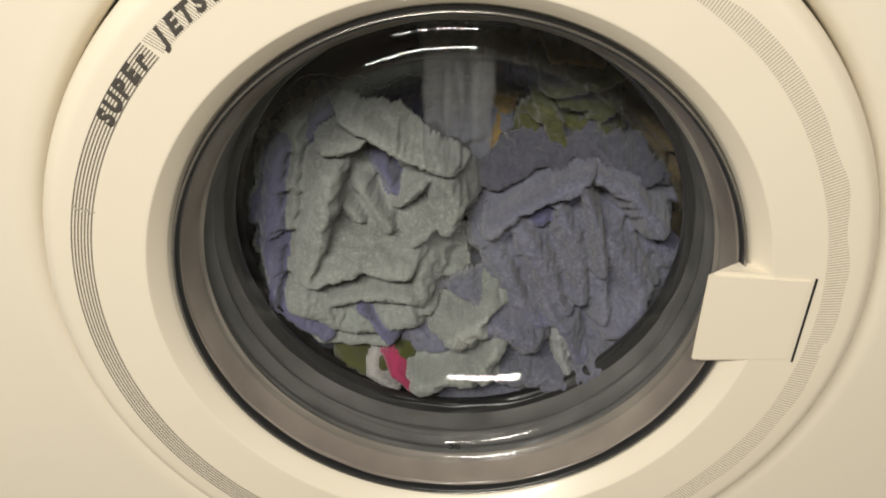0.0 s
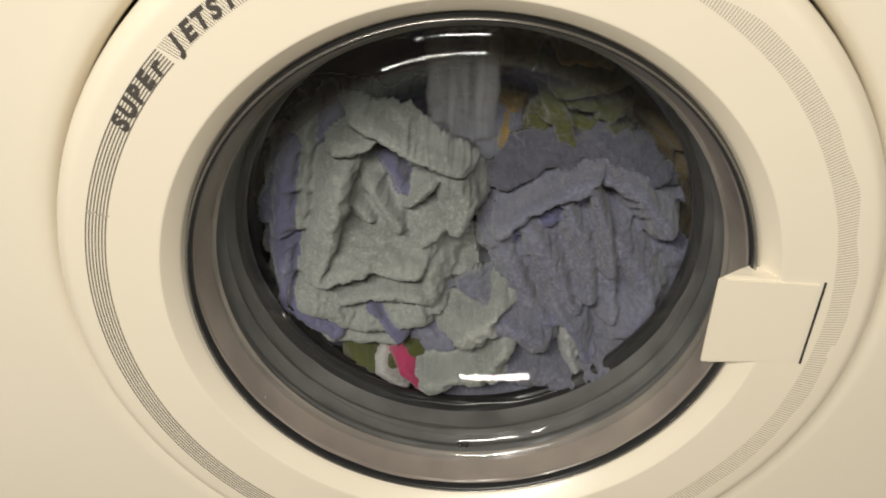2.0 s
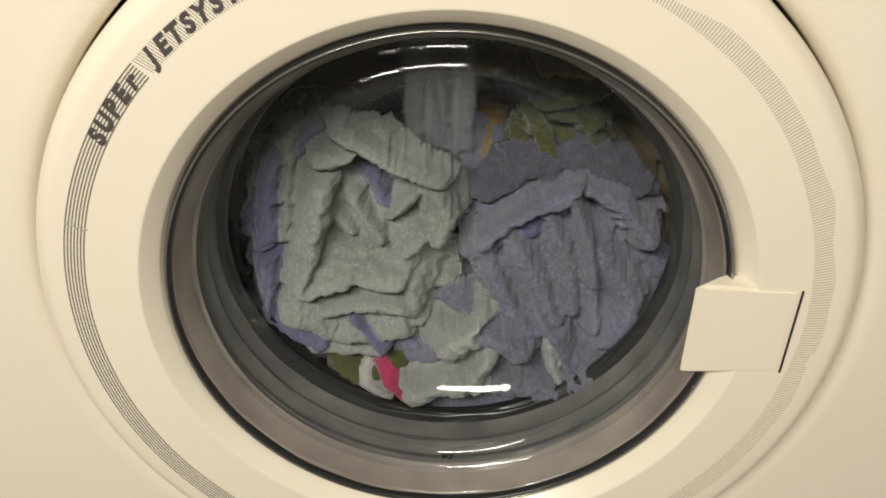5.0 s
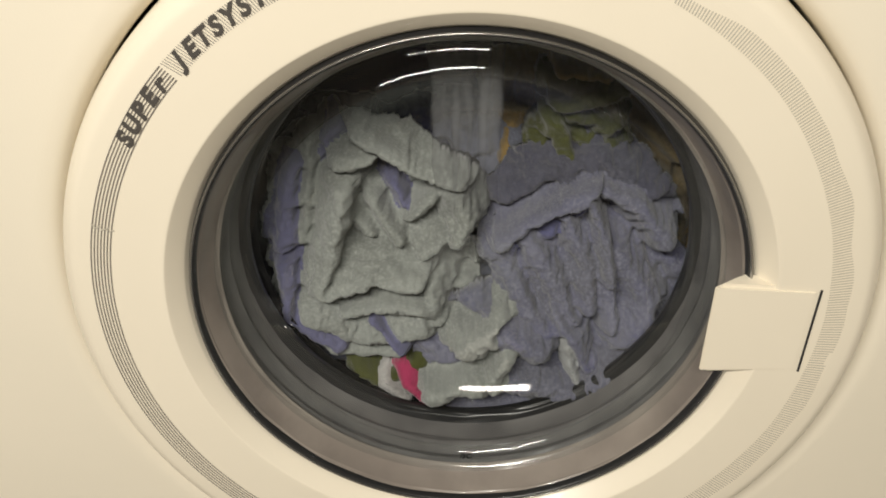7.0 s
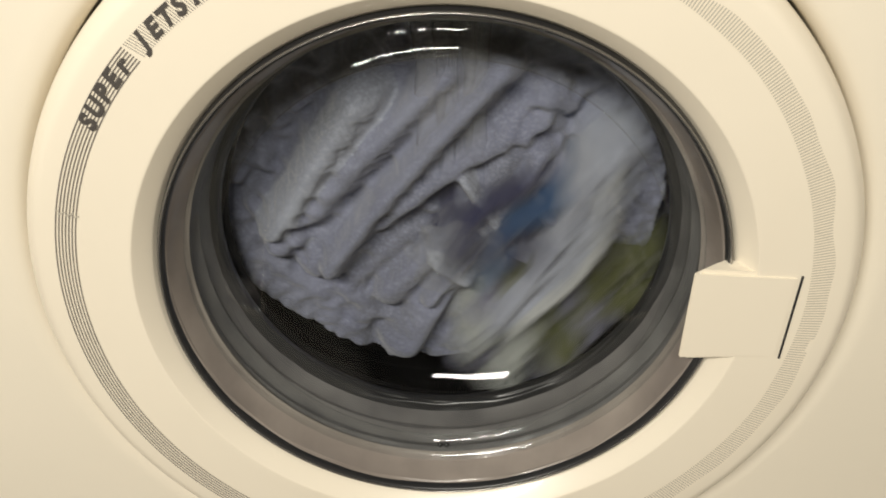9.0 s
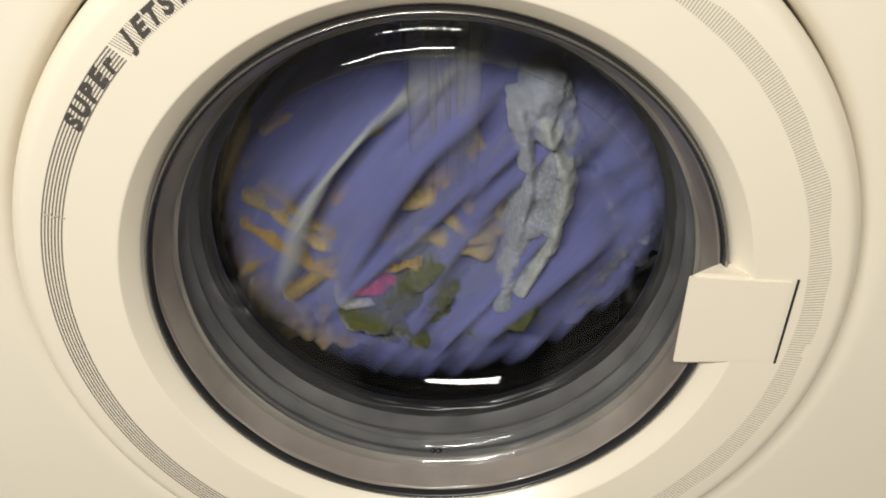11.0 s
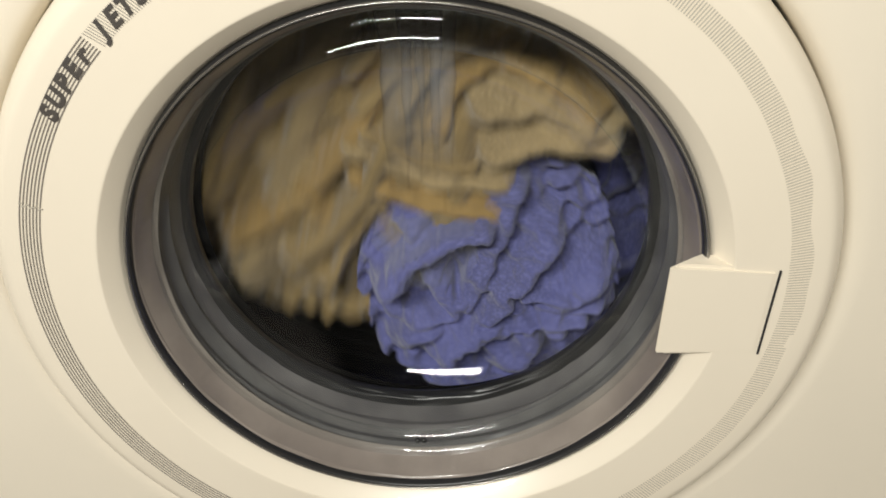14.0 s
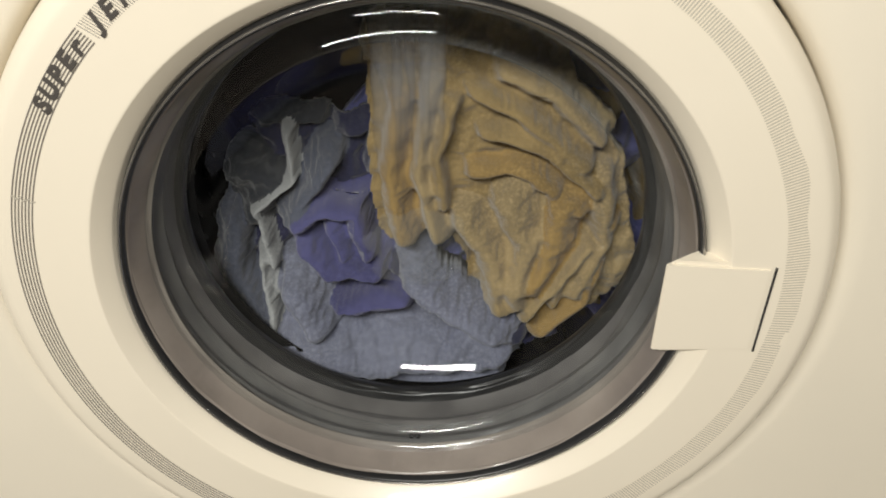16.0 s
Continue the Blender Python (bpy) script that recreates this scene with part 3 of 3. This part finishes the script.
def flung(seed, colours, rx, rz, lean, hem=None, spread=12):
    """The long folds of a sheet thrown over, rx by rz mm, its folds running at lean degrees."""
    rng = random.Random(seed)
    c, s = math.cos(math.radians(lean)), math.sin(math.radians(lean))
    r = min(rx, rz)
    out = [(((-(rx - r) - r * 0.2, 0), (rx - r + r * 0.2, 0)), r * 0.82, 9, colours[0]), (((0, -(rz - r) - r * 0.2), (0, rz - r + r * 0.2)), r * 0.82, 10, colours[0])]
    for k in range(8):
        o = -0.8 + 1.6 * k / 7 + rng.uniform(-0.05, 0.05)
        L = math.sqrt(1 - o * o) * r * rng.uniform(0.55, 0.95)
        m, bend = rng.uniform(-0.2, 0.2) * r, rng.uniform(-14, 14)
        o *= r * 0.9
        line = [(m + v * L, o + bend * (1 - v * v)) for v in (-1, -0.35, 0.35, 1)]
        b = math.radians(lean + rng.uniform(-spread, spread))
        out.append((tuple((math.cos(b) * u - math.sin(b) * v, math.sin(b) * u + math.cos(b) * v) for u, v in line), rng.uniform(10, 20), rng.uniform(15, 26), rng.choice(colours)))
    for k in range(4):
        q, d = rng.uniform(0, 6.28), r * rng.uniform(0.2, 0.7)
        x, z, b, L = d * math.cos(q), d * math.sin(q), math.radians(lean + rng.uniform(40, 100)), rng.uniform(14, 30)
        out.append((((x - L * math.cos(b), z - L * math.sin(b)), (x + L * math.cos(b), z + L * math.sin(b))), rng.uniform(6, 11), rng.uniform(18, 26), rng.choice(colours)))
    if hem is not None:
        line = [(v * r * 0.95, r * (0.72 - 0.25 * v * v)) for v in (-1, -0.6, -0.2, 0.2, 0.6, 1)]
        out.append((tuple((c * u - s * v, s * u + c * v) for u, v in line), 3.6, 24, hem))
    return out


SLEEVE = [
    (((14, 78), (26, 40), (22, -5), (2, -45), (-6, -82)), 17, 24, 0),
    (((20, 60), (34, 20), (26, -30), (8, -70)), 8, 28, 1),
    (((4, 70), (14, 20), (6, -30)), 8, 26, 0),
]
HOME = {}
pale = cloth("towel", PALE_TOWEL, [PALE, VSTRIPE], 0.131, "crumpled wet pale grey terry towel with violet stripes", 1, 1.22, 0.25, recline=0.22, smooth=4, calm=0.7)
violet = cloth("bath_towel", VIOLET_TOWEL, [PALE, VSTRIPE, LAVENDER, VIOLET, HEM, SHADEDVIOLET], 0.128, "crumpled wet lavender and violet terry bath towel", 2, 1.24, 0.28, recline=0.34, smooth=4, calm=0.9)
pillow = cloth("pillowcase", STRIPED_PILLOWCASE, [PALE, VSTRIPE, LAVENDER, VIOLET], 0.127, "small bundled pale and violet pillowcase", 3, 1.3, 0.15, calm=0.7)
olive = cloth("olive_sock", OLIVE_GARMENT, [OLIVE], 0.124, "twisted olive green knitted sock with loose loops", 4, 1.14, 0.2, 0.2, calm=0.6)
pink = cloth("pink_sock", PINK_GARMENT, [PINK, WHITE], 0.120, "small bright pink and white sock", 5, 1.10, 0.3, 0.15, calm=0.4)
tan = cloth("bed_sheet", TAN_SHEET, [TAN, OCHRE, BEIGE], 0.140, "bundled tan and ochre cotton bed sheet", 6, 1.16, 0.35, 0.04, recline=0.1, smooth=10, calm=0.5)
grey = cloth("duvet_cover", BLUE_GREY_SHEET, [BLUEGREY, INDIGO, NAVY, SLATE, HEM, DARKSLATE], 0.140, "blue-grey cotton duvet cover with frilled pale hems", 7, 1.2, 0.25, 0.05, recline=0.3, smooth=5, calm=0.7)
sheet = cloth("flat_sheet", flung(21, (0,), 122, 116, 52, 1), [BLUEVIOLET, HEM], 0.2, "violet-blue cotton flat sheet with a pale hem", 11, 1.11, 0.6, 0.04, smooth=12, calm=0.4)
bundle = cloth("fitted_sheet", flung(35, (0,), 86, 76, 20, None, 85), [BLUEVIOLET], 0.2, "tightly bundled violet-blue fitted sheet", 12, 1.22, 0.3, 0.04, smooth=5, calm=0.9)
quilt = cloth("quilt_cover", flung(59, (0, 0, 1, 2), 112, 104, 62, None, 18), [TAN, OCHRE, BEIGE], 0.2, "ochre cotton quilt cover with long soft folds", 16, 1.12, 0.5, 0.04, smooth=9, calm=0.5)
large = cloth("large_towel", flung(47, (0, 0, 0, 1), 128, 120, 48), [BLUEGREY, PALEBLUE], 0.2, "large pale blue-grey bath sheet with soft folds", 13, 1.11, 0.6, 0.06, smooth=12, calm=0.4)
blouse = cloth("blouse", SLEEVE, [PALEBLUE, HEM], 0.2, "twisted pale blue-grey blouse", 14, 1.2, 0.3, 0.08, smooth=8)
olive2 = cloth("cardigan", CARDIGAN, [OLIVE, OCHRE], 0.20, "dark olive knitted cardigan with an ochre collar", 15, 1.35, 0.15)
navy = cloth("shirt", NAVY_GARMENT, [NAVY, TEAL, OLIVE], 0.13, "twisted navy and teal shirt", 8, 1.35, 0.2, 0.08, smooth=6)


# ---- water ----
def water():
    ob = tagged(new("water_stream"), "falling curtain of grey water from the inlet", "water")
    ob.location = (0.0, 0, DOOR_Z)
    rng = random.Random(8)
    for k in range(4):
        x0, half, length = -0.013 + 0.0088 * k + rng.uniform(-0.001, 0.001), rng.uniform(0.0085, 0.0125), 0.142
        depth, verts, faces, seg, rnd = 0.0865 + rng.uniform(-0.002, 0.003), [], [], 40, 8
        for v in range(seg + 1):
            q = v / seg
            w = half * (1 - 0.45 * q) * (1 + 0.25 * noise.noise((q * 5, k, 0)))
            cx = x0 * (1 + 0.12 * q) + 0.0012 * noise.noise((q * 4, k, 3))
            for u in range(rnd):
                e = 2 * math.pi * u / rnd
                verts.append((cx + w * math.cos(e), depth + 0.014 * q + 0.45 * w * math.sin(e), 0.153 - length * q))
        for v in range(seg):
            for u in range(rnd):
                u2 = (u + 1) % rnd
                faces.append((v * rnd + u, v * rnd + u2, (v + 1) * rnd + u2, (v + 1) * rnd + u))
        mesh_object("strand", verts, faces, [WATER], ob).visible_shadow = False
    n, verts, faces = 48, [(0.004, 0.0836, -0.030)], []
    for ring in range(1, 7):
        for i in range(n):
            e = 2 * math.pi * i / n
            r = ring / 6 * (0.030 + 0.009 * noise.noise((2.2 * math.cos(e), 2.2 * math.sin(e), 1)))
            verts.append((0.004 + 1.15 * r * math.cos(e), 0.0836 + 0.003 * (ring / 6) ** 2 + 0.0012 * noise.noise((r * 300 * math.cos(e), r * 300 * math.sin(e), 4)), -0.030 + r * math.sin(e)))
    for i in range(n):
        j = (i + 1) % n
        faces.append((0, 1 + i, 1 + j))
        for ring in range(5):
            faces.append((1 + ring * n + i, 1 + (ring + 1) * n + i, 1 + (ring + 1) * n + j, 1 + ring * n + j))
    mesh_object("splash", verts, faces, [SPRAY], ob, "thin splash of water over the towels").visible_shadow = False
    rng = random.Random(3)
    bm = bmesh.new()
    for _ in range(70):
        bmesh.ops.create_icosphere(bm, subdivisions=1, radius=rng.uniform(0.0004, 0.0011), matrix=pose(rng.gauss(0.004, 0.013), 0.0815 + rng.uniform(0, 0.001), rng.gauss(-0.04, 0.013)))
    for p in bm.faces:
        p.smooth = True
    dr = part("splash_drops", bm, DROP, None)
    dr.location = (0, 0, DOOR_Z)
    tagged(dr, "small clear drops splashing on the wet towels", "water", kind="stuff")
    return ob, dr


stream, drops = water()


# ---- what moves ----
LIFT = ((7.5, 0), (7.6, 9), (7.7, 26), (7.8, 48), (7.9, 76), (8.0, 106))
# where each cloth is while it tumbles: seconds, mm across and up from the drum's axis, mm deep, degrees turned
TUMBLE = {
    "towel": ((8.0, 46, -84, 142, 106), (8.5, 112, -34, 160, 130), (9.0, 35, -95, 195, 100), (9.5, -60, 40, 150, 120), (10.4, -50, 50, 150, 120), (11.5, -95, 60, 225, 60), (12.0, 82, -115, 165, 100), (12.5, 0, -110, 240, 80),
              (13.0, 60, -60, 260, 60), (13.5, -60, -60, 240, 60), (14.0, 0, 0, 290, 60), (14.5, 40, 30, 260, 60), (15.0, -90, -20, 280, 60), (15.5, -60, -50, 250, 60)),
    "bath_towel": ((8.0, 20, 52, 122, 98), (8.1, -8, 22, 140, 100), (8.5, -92, -60, 185, 120), (9.0, 10, -90, 250, 110), (9.4, 80, 20, 200, 90), (10.0, 10, 40, 150, 70), (11.5, 112, 5, 195, 40), (12.0, 0, 0, 270, 40), (12.5, 100, -60, 210, 0), (13.0, 20, 0, 260, 0),
                   (13.5, 52, 42, 158, 20), (14.0, 0, -30, 260, 20), (14.5, 62, 45, 190, 0), (15.0, 60, 20, 240, 20), (15.5, 76, 40, 158, 10)),
    "pillowcase": ((8.0, 95, -20, 135, 106), (8.5, 82, -105, 150, 120), (9.0, 70, -100, 140, 60), (9.5, -40, 20, 180, 20), (10.4, 40, -90, 160, 20), (11.5, 105, -70, 180, 20), (12.0, 60, -125, 160, 60), (12.5, 40, -90, 150, 40), (13.0, 20, -110, 230, 40),
                   (13.5, -20, -110, 175, 20), (14.0, 20, -120, 220, 0), (14.5, -30, -90, 220, 0), (15.0, 60, -120, 170, 0), (15.5, 0, -110, 230, 0)),
    "olive_sock": ((8.0, 118, -42, 124, 106), (8.5, 40, -42, 116, 60), (9.0, 92, -70, 122, 100), (9.5, 40, 40, 150, 60), (10.4, -30, -90, 125, 20), (11.5, 34, -84, 118, 20), (12.0, 118, -70, 128, 70), (12.5, 46, -40, 118, 40), (13.0, 0, 0, 240, 20),
                   (13.5, 0, 60, 240, 0), (14.0, 0, 0, 250, 0), (14.5, 0, 0, 250, 0), (15.0, -50, -98, 132, 30), (15.5, 112, -78, 150, 60)),
    "pink_sock": ((8.0, 108, -78, 118, 106), (8.5, 70, -24, 114, 130), (9.0, 20, -120, 200, 150), (9.5, 0, 60, 160, 90), (10.4, -50, -60, 130, 60), (11.5, -52, -72, 120, 40), (12.0, 144, -38, 140, 80), (12.5, -62, -118, 126, 30), (13.0, 0, -40, 240, 0),
                  (13.5, -116, 62, 160, 30), (14.0, 0, 40, 250, 0), (14.5, -40, -80, 240, 0), (15.0, 12, 92, 118, -30), (15.5, 0, 0, 250, 0)),
    "bed_sheet": ((8.0, 60, 20, 320, 60), (8.35, 40, 70, 170, 50), (8.5, 24, 66, 142, 58), (8.6, -30, 20, 148, 65), (9.0, -110, 30, 250, 60), (9.2, -88, 62, 185, 30), (10.0, 0, 60, 150, 60), (10.9, 0, 60, 150, 60), (11.3, 20, 50, 150, 60), (11.5, -40, -95, 165, 80), (12.0, -112, 84, 205, 30), (12.2, 10, 60, 150, 50),
                  (12.5, 70, -115, 215, 30), (13.0, 120, 62, 190, 20), (13.2, -50, 40, 150, -20), (13.5, 0, -120, 152, -25), (13.9, 20, 78, 155, 60), (14.0, 42, 66, 132, 75), (14.1, 5, 26, 140, 75), (14.5, 20, 0, 290, 60), (14.85, 24, 74, 145, 55), (15.0, 12, 44, 130, 48), (15.1, -30, 0, 145, 48), (15.5, 118, 0, 205, 10)),
    "quilt_cover": ((8.0, 90, -40, 330, 0), (8.5, 40, 40, 260, 0), (9.0, -112, 40, 235, 0), (9.2, -84, 58, 185, 0), (9.6, 60, -80, 260, 0), (10.0, -40, 40, 160, 0), (10.5, 60, -80, 260, 0), (10.9, -40, 40, 160, 0), (11.3, -60, -20, 165, 0), (11.5, -60, -90, 215, 10), (12.0, -104, 66, 200, 0), (12.2, -40, 10, 160, 10), (12.5, 40, -90, 265, 0), (13.0, -88, 62, 172, 0), (13.2, -62, 6, 152, 10),
                    (13.5, 0, -100, 240, 10), (13.9, -50, 50, 165, 0), (14.0, -66, 10, 142, 0), (14.1, -80, -40, 150, 10), (14.5, 60, -40, 290, 0), (14.85, -30, 30, 165, 0), (15.0, -58, -18, 146, 5), (15.1, -70, -60, 160, 10), (15.5, 80, -20, 260, 0)),
    "duvet_cover": ((8.0, 80, -20, 330, 0), (8.5, 0, 0, 290, 0), (9.0, -60, 20, 280, 0), (10.0, 0, 0, 280, 0), (11.0, 0, 0, 280, 0), (12.0, 0, -40, 300, 0), (13.0, 0, -20, 300, 0), (14.0, 0, 0, 300, 0), (15.0, -50, -20, 270, 0), (15.5, -50, -30, 200, 0)),
    "flat_sheet": ((8.0, 70, 0, 320, 20), (8.3, -6, -4, 131, 0), (8.5, -60, -64, 178, 10), (9.0, 52, 34, 190, 0), (9.2, 22, 18, 131, 0), (9.6, -40, -60, 200, 10), (10.1, 0, 0, 133, 0), (10.6, 40, -40, 230, 0), (11.0, 0, 0, 133, 0), (11.5, 0, -70, 245, 0), (12.0, 12, -20, 127, 5), (12.1, -30, -22, 131, 10),
                   (12.5, 108, -50, 200, 0), (13.0, 40, -44, 127, 0), (13.1, 0, -60, 133, 5), (13.5, 40, 30, 200, 10), (13.9, 30, -50, 150, 0), (14.0, 60, -90, 240, 0), (14.5, 20, 0, 250, 0), (15.0, 40, -20, 270, 0), (15.5, 50, -60, 215, 0)),
    "fitted_sheet": ((8.0, 90, -40, 320, 0), (9.0, 60, -30, 260, 0), (10.0, 40, -60, 200, 40), (11.0, 60, -60, 200, 0), (11.5, 0, -120, 200, 20), (12.0, 60, -60, 250, 0), (12.5, 110, -46, 165, -30), (13.0, 80, -92, 165, 0), (13.2, 62, -74, 133, 10), (13.5, 76, -66, 129, 30), (14.0, 52, -66, 128, 70), (14.5, 62, -48, 128, 110), (15.0, 78, -54, 129, 150), (15.5, 54, -80, 127, 190)),
    "large_towel": ((8.0, 80, -30, 340, 0), (8.5, 118, -50, 200, -20), (8.7, 40, 60, 141, -10), (8.85, -20, 30, 131, 0), (9.0, -14, -10, 128, 0), (9.1, -25, -20, 133, 5), (9.4, 40, -80, 220, 0), (9.75, -30, 30, 131, 0), (10.3, 40, -70, 230, 0), (10.7, -30, 30, 131, 0), (11.2, 80, -40, 230, 0), (11.5, -66, 26, 164, 5), (11.7, -14, 10, 131, 0),
                    (12.0, 60, -120, 220, 0), (12.3, 60, 40, 180, 0), (12.5, -70, 40, 172, 10), (12.7, -10, 20, 133, 0), (13.0, 10, -80, 250, 0), (13.5, -74, 14, 162, 0), (13.7, -30, 0, 133, 5), (14.0, 60, -20, 260, 0), (14.4, -20, 40, 141, 0), (14.5, -38, -14, 134, 5), (14.6, -60, 0, 137, 10), (15.0, 30, -40, 280, 0), (15.35, -15, 40, 137, -5), (15.5, -20, -14, 130, 0)),
    "blouse": ((8.0, 30, -80, 270, 0), (8.5, 40, -100, 240, 0), (9.0, 80, -22, 122, -20), (9.5, -60, -60, 150, 30), (10.4, 60, 20, 150, 0), (11.5, 66, -4, 124, 0), (11.6, 36, -26, 124, -10), (12.0, 86, -112, 150, 40), (12.5, 0, -14, 120, -18), (12.6, -40, -60, 130, -30), (13.0, 0, -60, 260, 0), (13.5, -26, -52, 130, -25), (14.0, 30, -70, 250, 0), (14.5, 20, 10, 260, 0), (15.0, 40, -60, 260, 0), (15.5, 30, 60, 140, -50)),
    "cardigan": ((8.0, 122, -46, 150, 60), (8.5, -8, -84, 128, 10), (9.0, 120, -62, 136, 80), (9.5, 0, 60, 180, 40), (10.4, -30, -70, 140, 20), (11.5, 0, -82, 126, 20), (12.0, 138, -66, 146, 80), (12.5, 34, -82, 145, 20), (12.7, 90, -80, 126, 60), (13.0, 0, 0, 300, 20), (13.5, -60, 20, 250, 20), (14.0, 100, 70, 240, 20), (14.5, 0, 0, 290, 0), (15.0, -60, -84, 150, 0), (15.5, 128, -72, 160, 40)),
    "shirt": ((8.0, 60, 20, 250, 60), (8.5, 100, 40, 200, 60), (9.0, 40, -14, 124, 60), (9.5, -60, 0, 180, 20), (10.4, 20, 20, 170, 20), (11.5, 112, 24, 165, 20), (12.0, 20, -140, 200, 20), (12.5, 52, 14, 126, 0), (12.7, 0, -40, 140, 20), (13.0, 0, 0, 280, 0), (13.5, -10, -64, 150, 0), (14.0, 60, 0, 270, 0), (14.5, 60, -10, 230, 20), (15.0, 0, 0, 270, 0), (15.5, 20, -30, 230, 0)),
}


def motions():
    axis_x, axis_z = 0.006, -0.004
    times = [0.0, 7.4] + [round(7.5 + 0.1 * k, 1) for k in range(86)]

    def turn(t):
        return float(np.interp(t, [a for a, _ in LIFT], [b for _, b in LIFT]))

    walk(drum_body, [(t, pose(axis_x, 0, axis_z, 0, -(turn(t) if t <= 8.0 else 106 + 360 / 0.9 * (min(t, 15.7) - 8.0)), 0)) for t in times])

    def keyed(ob, start, final, lean=0.0):
        """start and final: (x, y, z, turn) at rest; between them the cloth goes round with the drum, through its places in TUMBLE."""
        places = TUMBLE[ob.name]
        rows = []
        for t in times:
            x, y, z, a = start
            if t > 7.5:
                g = math.radians(min(turn(t), 106))
                c, s = math.cos(g), math.sin(g)
                dx, dz = x - axis_x, z - axis_z
                x, z, a = axis_x + c * dx - s * dz, axis_z + s * dx + c * dz, start[3] + math.degrees(g)
            if t > 7.75:
                k = min(1, (t - 7.75) / 0.25)
                ts = [p[0] for p in places]
                tx, tz, ty, ta = (float(np.interp(t, ts, [p[j] for p in places])) for j in (1, 2, 3, 4))
                # near its places a cloth drops down and to the left; between two places far apart in time it swings out with the drum
                i = min(range(len(ts)), key=lambda j: abs(ts[j] - t))
                dt = t - ts[i]
                if ty < 165 and abs(dt) < 0.17 and ob is not bundle:
                    tx, tz = places[i][1] - 420 * dt + 0.35 * (tx - places[i][1]), places[i][2] - 560 * dt + 0.35 * (tz - places[i][2])
                x, y, z, a = x + (tx / 1000 - x) * k, y + (ty / 1000 - y) * k, z + (tz / 1000 - z) * k, a + (ta - a) * k
            if t > 15.5:
                k = min(1, (t - 15.5) / 0.3)
                k = k * k * (3 - 2 * k)
                goal = final[3] + 360 * round((a - final[3]) / 360)
                x, y, z, a = x + (final[0] - x) * k, y + (final[1] - y) * k, z + (final[2] - z) * k, a + (goal - a) * k
            tip = lean * math.sin(2.3 * t) if 8.0 < t < 15.5 else 0.0
            rows.append((t, pose(x, y, z + DOOR_Z, tip, -a, 0)))
        walk(ob, rows)

    def home(ob, dx=0.0, dy=0.0, dz=0.0, a=0.0):
        x, y, z = HOME[ob.name]
        return (x + dx, y + dy, z + dz, a)

    keyed(pale, home(pale), home(pale, 0.13, 0.12, -0.05, 30), 4)
    keyed(violet, home(violet), home(violet, -0.03, 0.12, -0.05, 20), 4)
    keyed(pillow, home(pillow, 0.002, -0.013, -0.016), home(pillow, 0.0, 0.15, 0.0, 0), 5)
    keyed(olive, home(olive, 0, 0, -0.006), home(olive, 0.03, 0.13, 0.0, 0), 5)
    keyed(pink, home(pink, -0.002, -0.008, 0.005), home(pink, 0.03, 0.13, 0.0, 0), 5)
    keyed(tan, home(tan, 0.045, 0.10, -0.040, 0), home(tan), 4)
    keyed(grey, home(grey, -0.005, 0.045, 0.005, 0), home(grey, 0.004, -0.004, -0.006), 4)
    keyed(navy, home(navy, -0.02, 0.12, -0.03, 0), home(navy, 0.06, 0.12, -0.07, 0), 5)
    keyed(olive2, home(olive2, 0.042, -0.016, 0.014), home(olive2, 0.0, 0.05, -0.08, 0), 4)
    keyed(sheet, (0.0, 0.26, -0.155, 40), (0.07, 0.21, -0.05, 0), 4)
    keyed(bundle, (-0.06, 0.27, -0.12, 10), (0.05, 0.24, -0.12, 190), 4)
    keyed(large, (0.0, 0.22, -0.135, 0), (0.06, 0.25, -0.11, 0), 4)
    keyed(quilt, (0.02, 0.25, -0.16, 0), (0.08, 0.22, -0.06, 0), 4)
    keyed(blouse, (0.0, 0.25, -0.12, 0), (0.0, 0.26, -0.12, 0), 4)
    walk(stream, [(t, pose(0.001 * math.sin(t * 17), 0.0, DOOR_Z + 0.001 * math.sin(t * 23), 0, 0, 4 * math.sin(t * 13))) for t in np.arange(0, 16.01, 0.2).round(2).tolist()])
    walk(drops, [(t, pose(0.002 * math.sin(t * 19), 0.0, DOOR_Z + 0.002 * math.sin(t * 29), 0, 12 * math.sin(t * 11), 0)) for t in np.arange(0, 16.01, 0.2).round(2).tolist()])


motions()
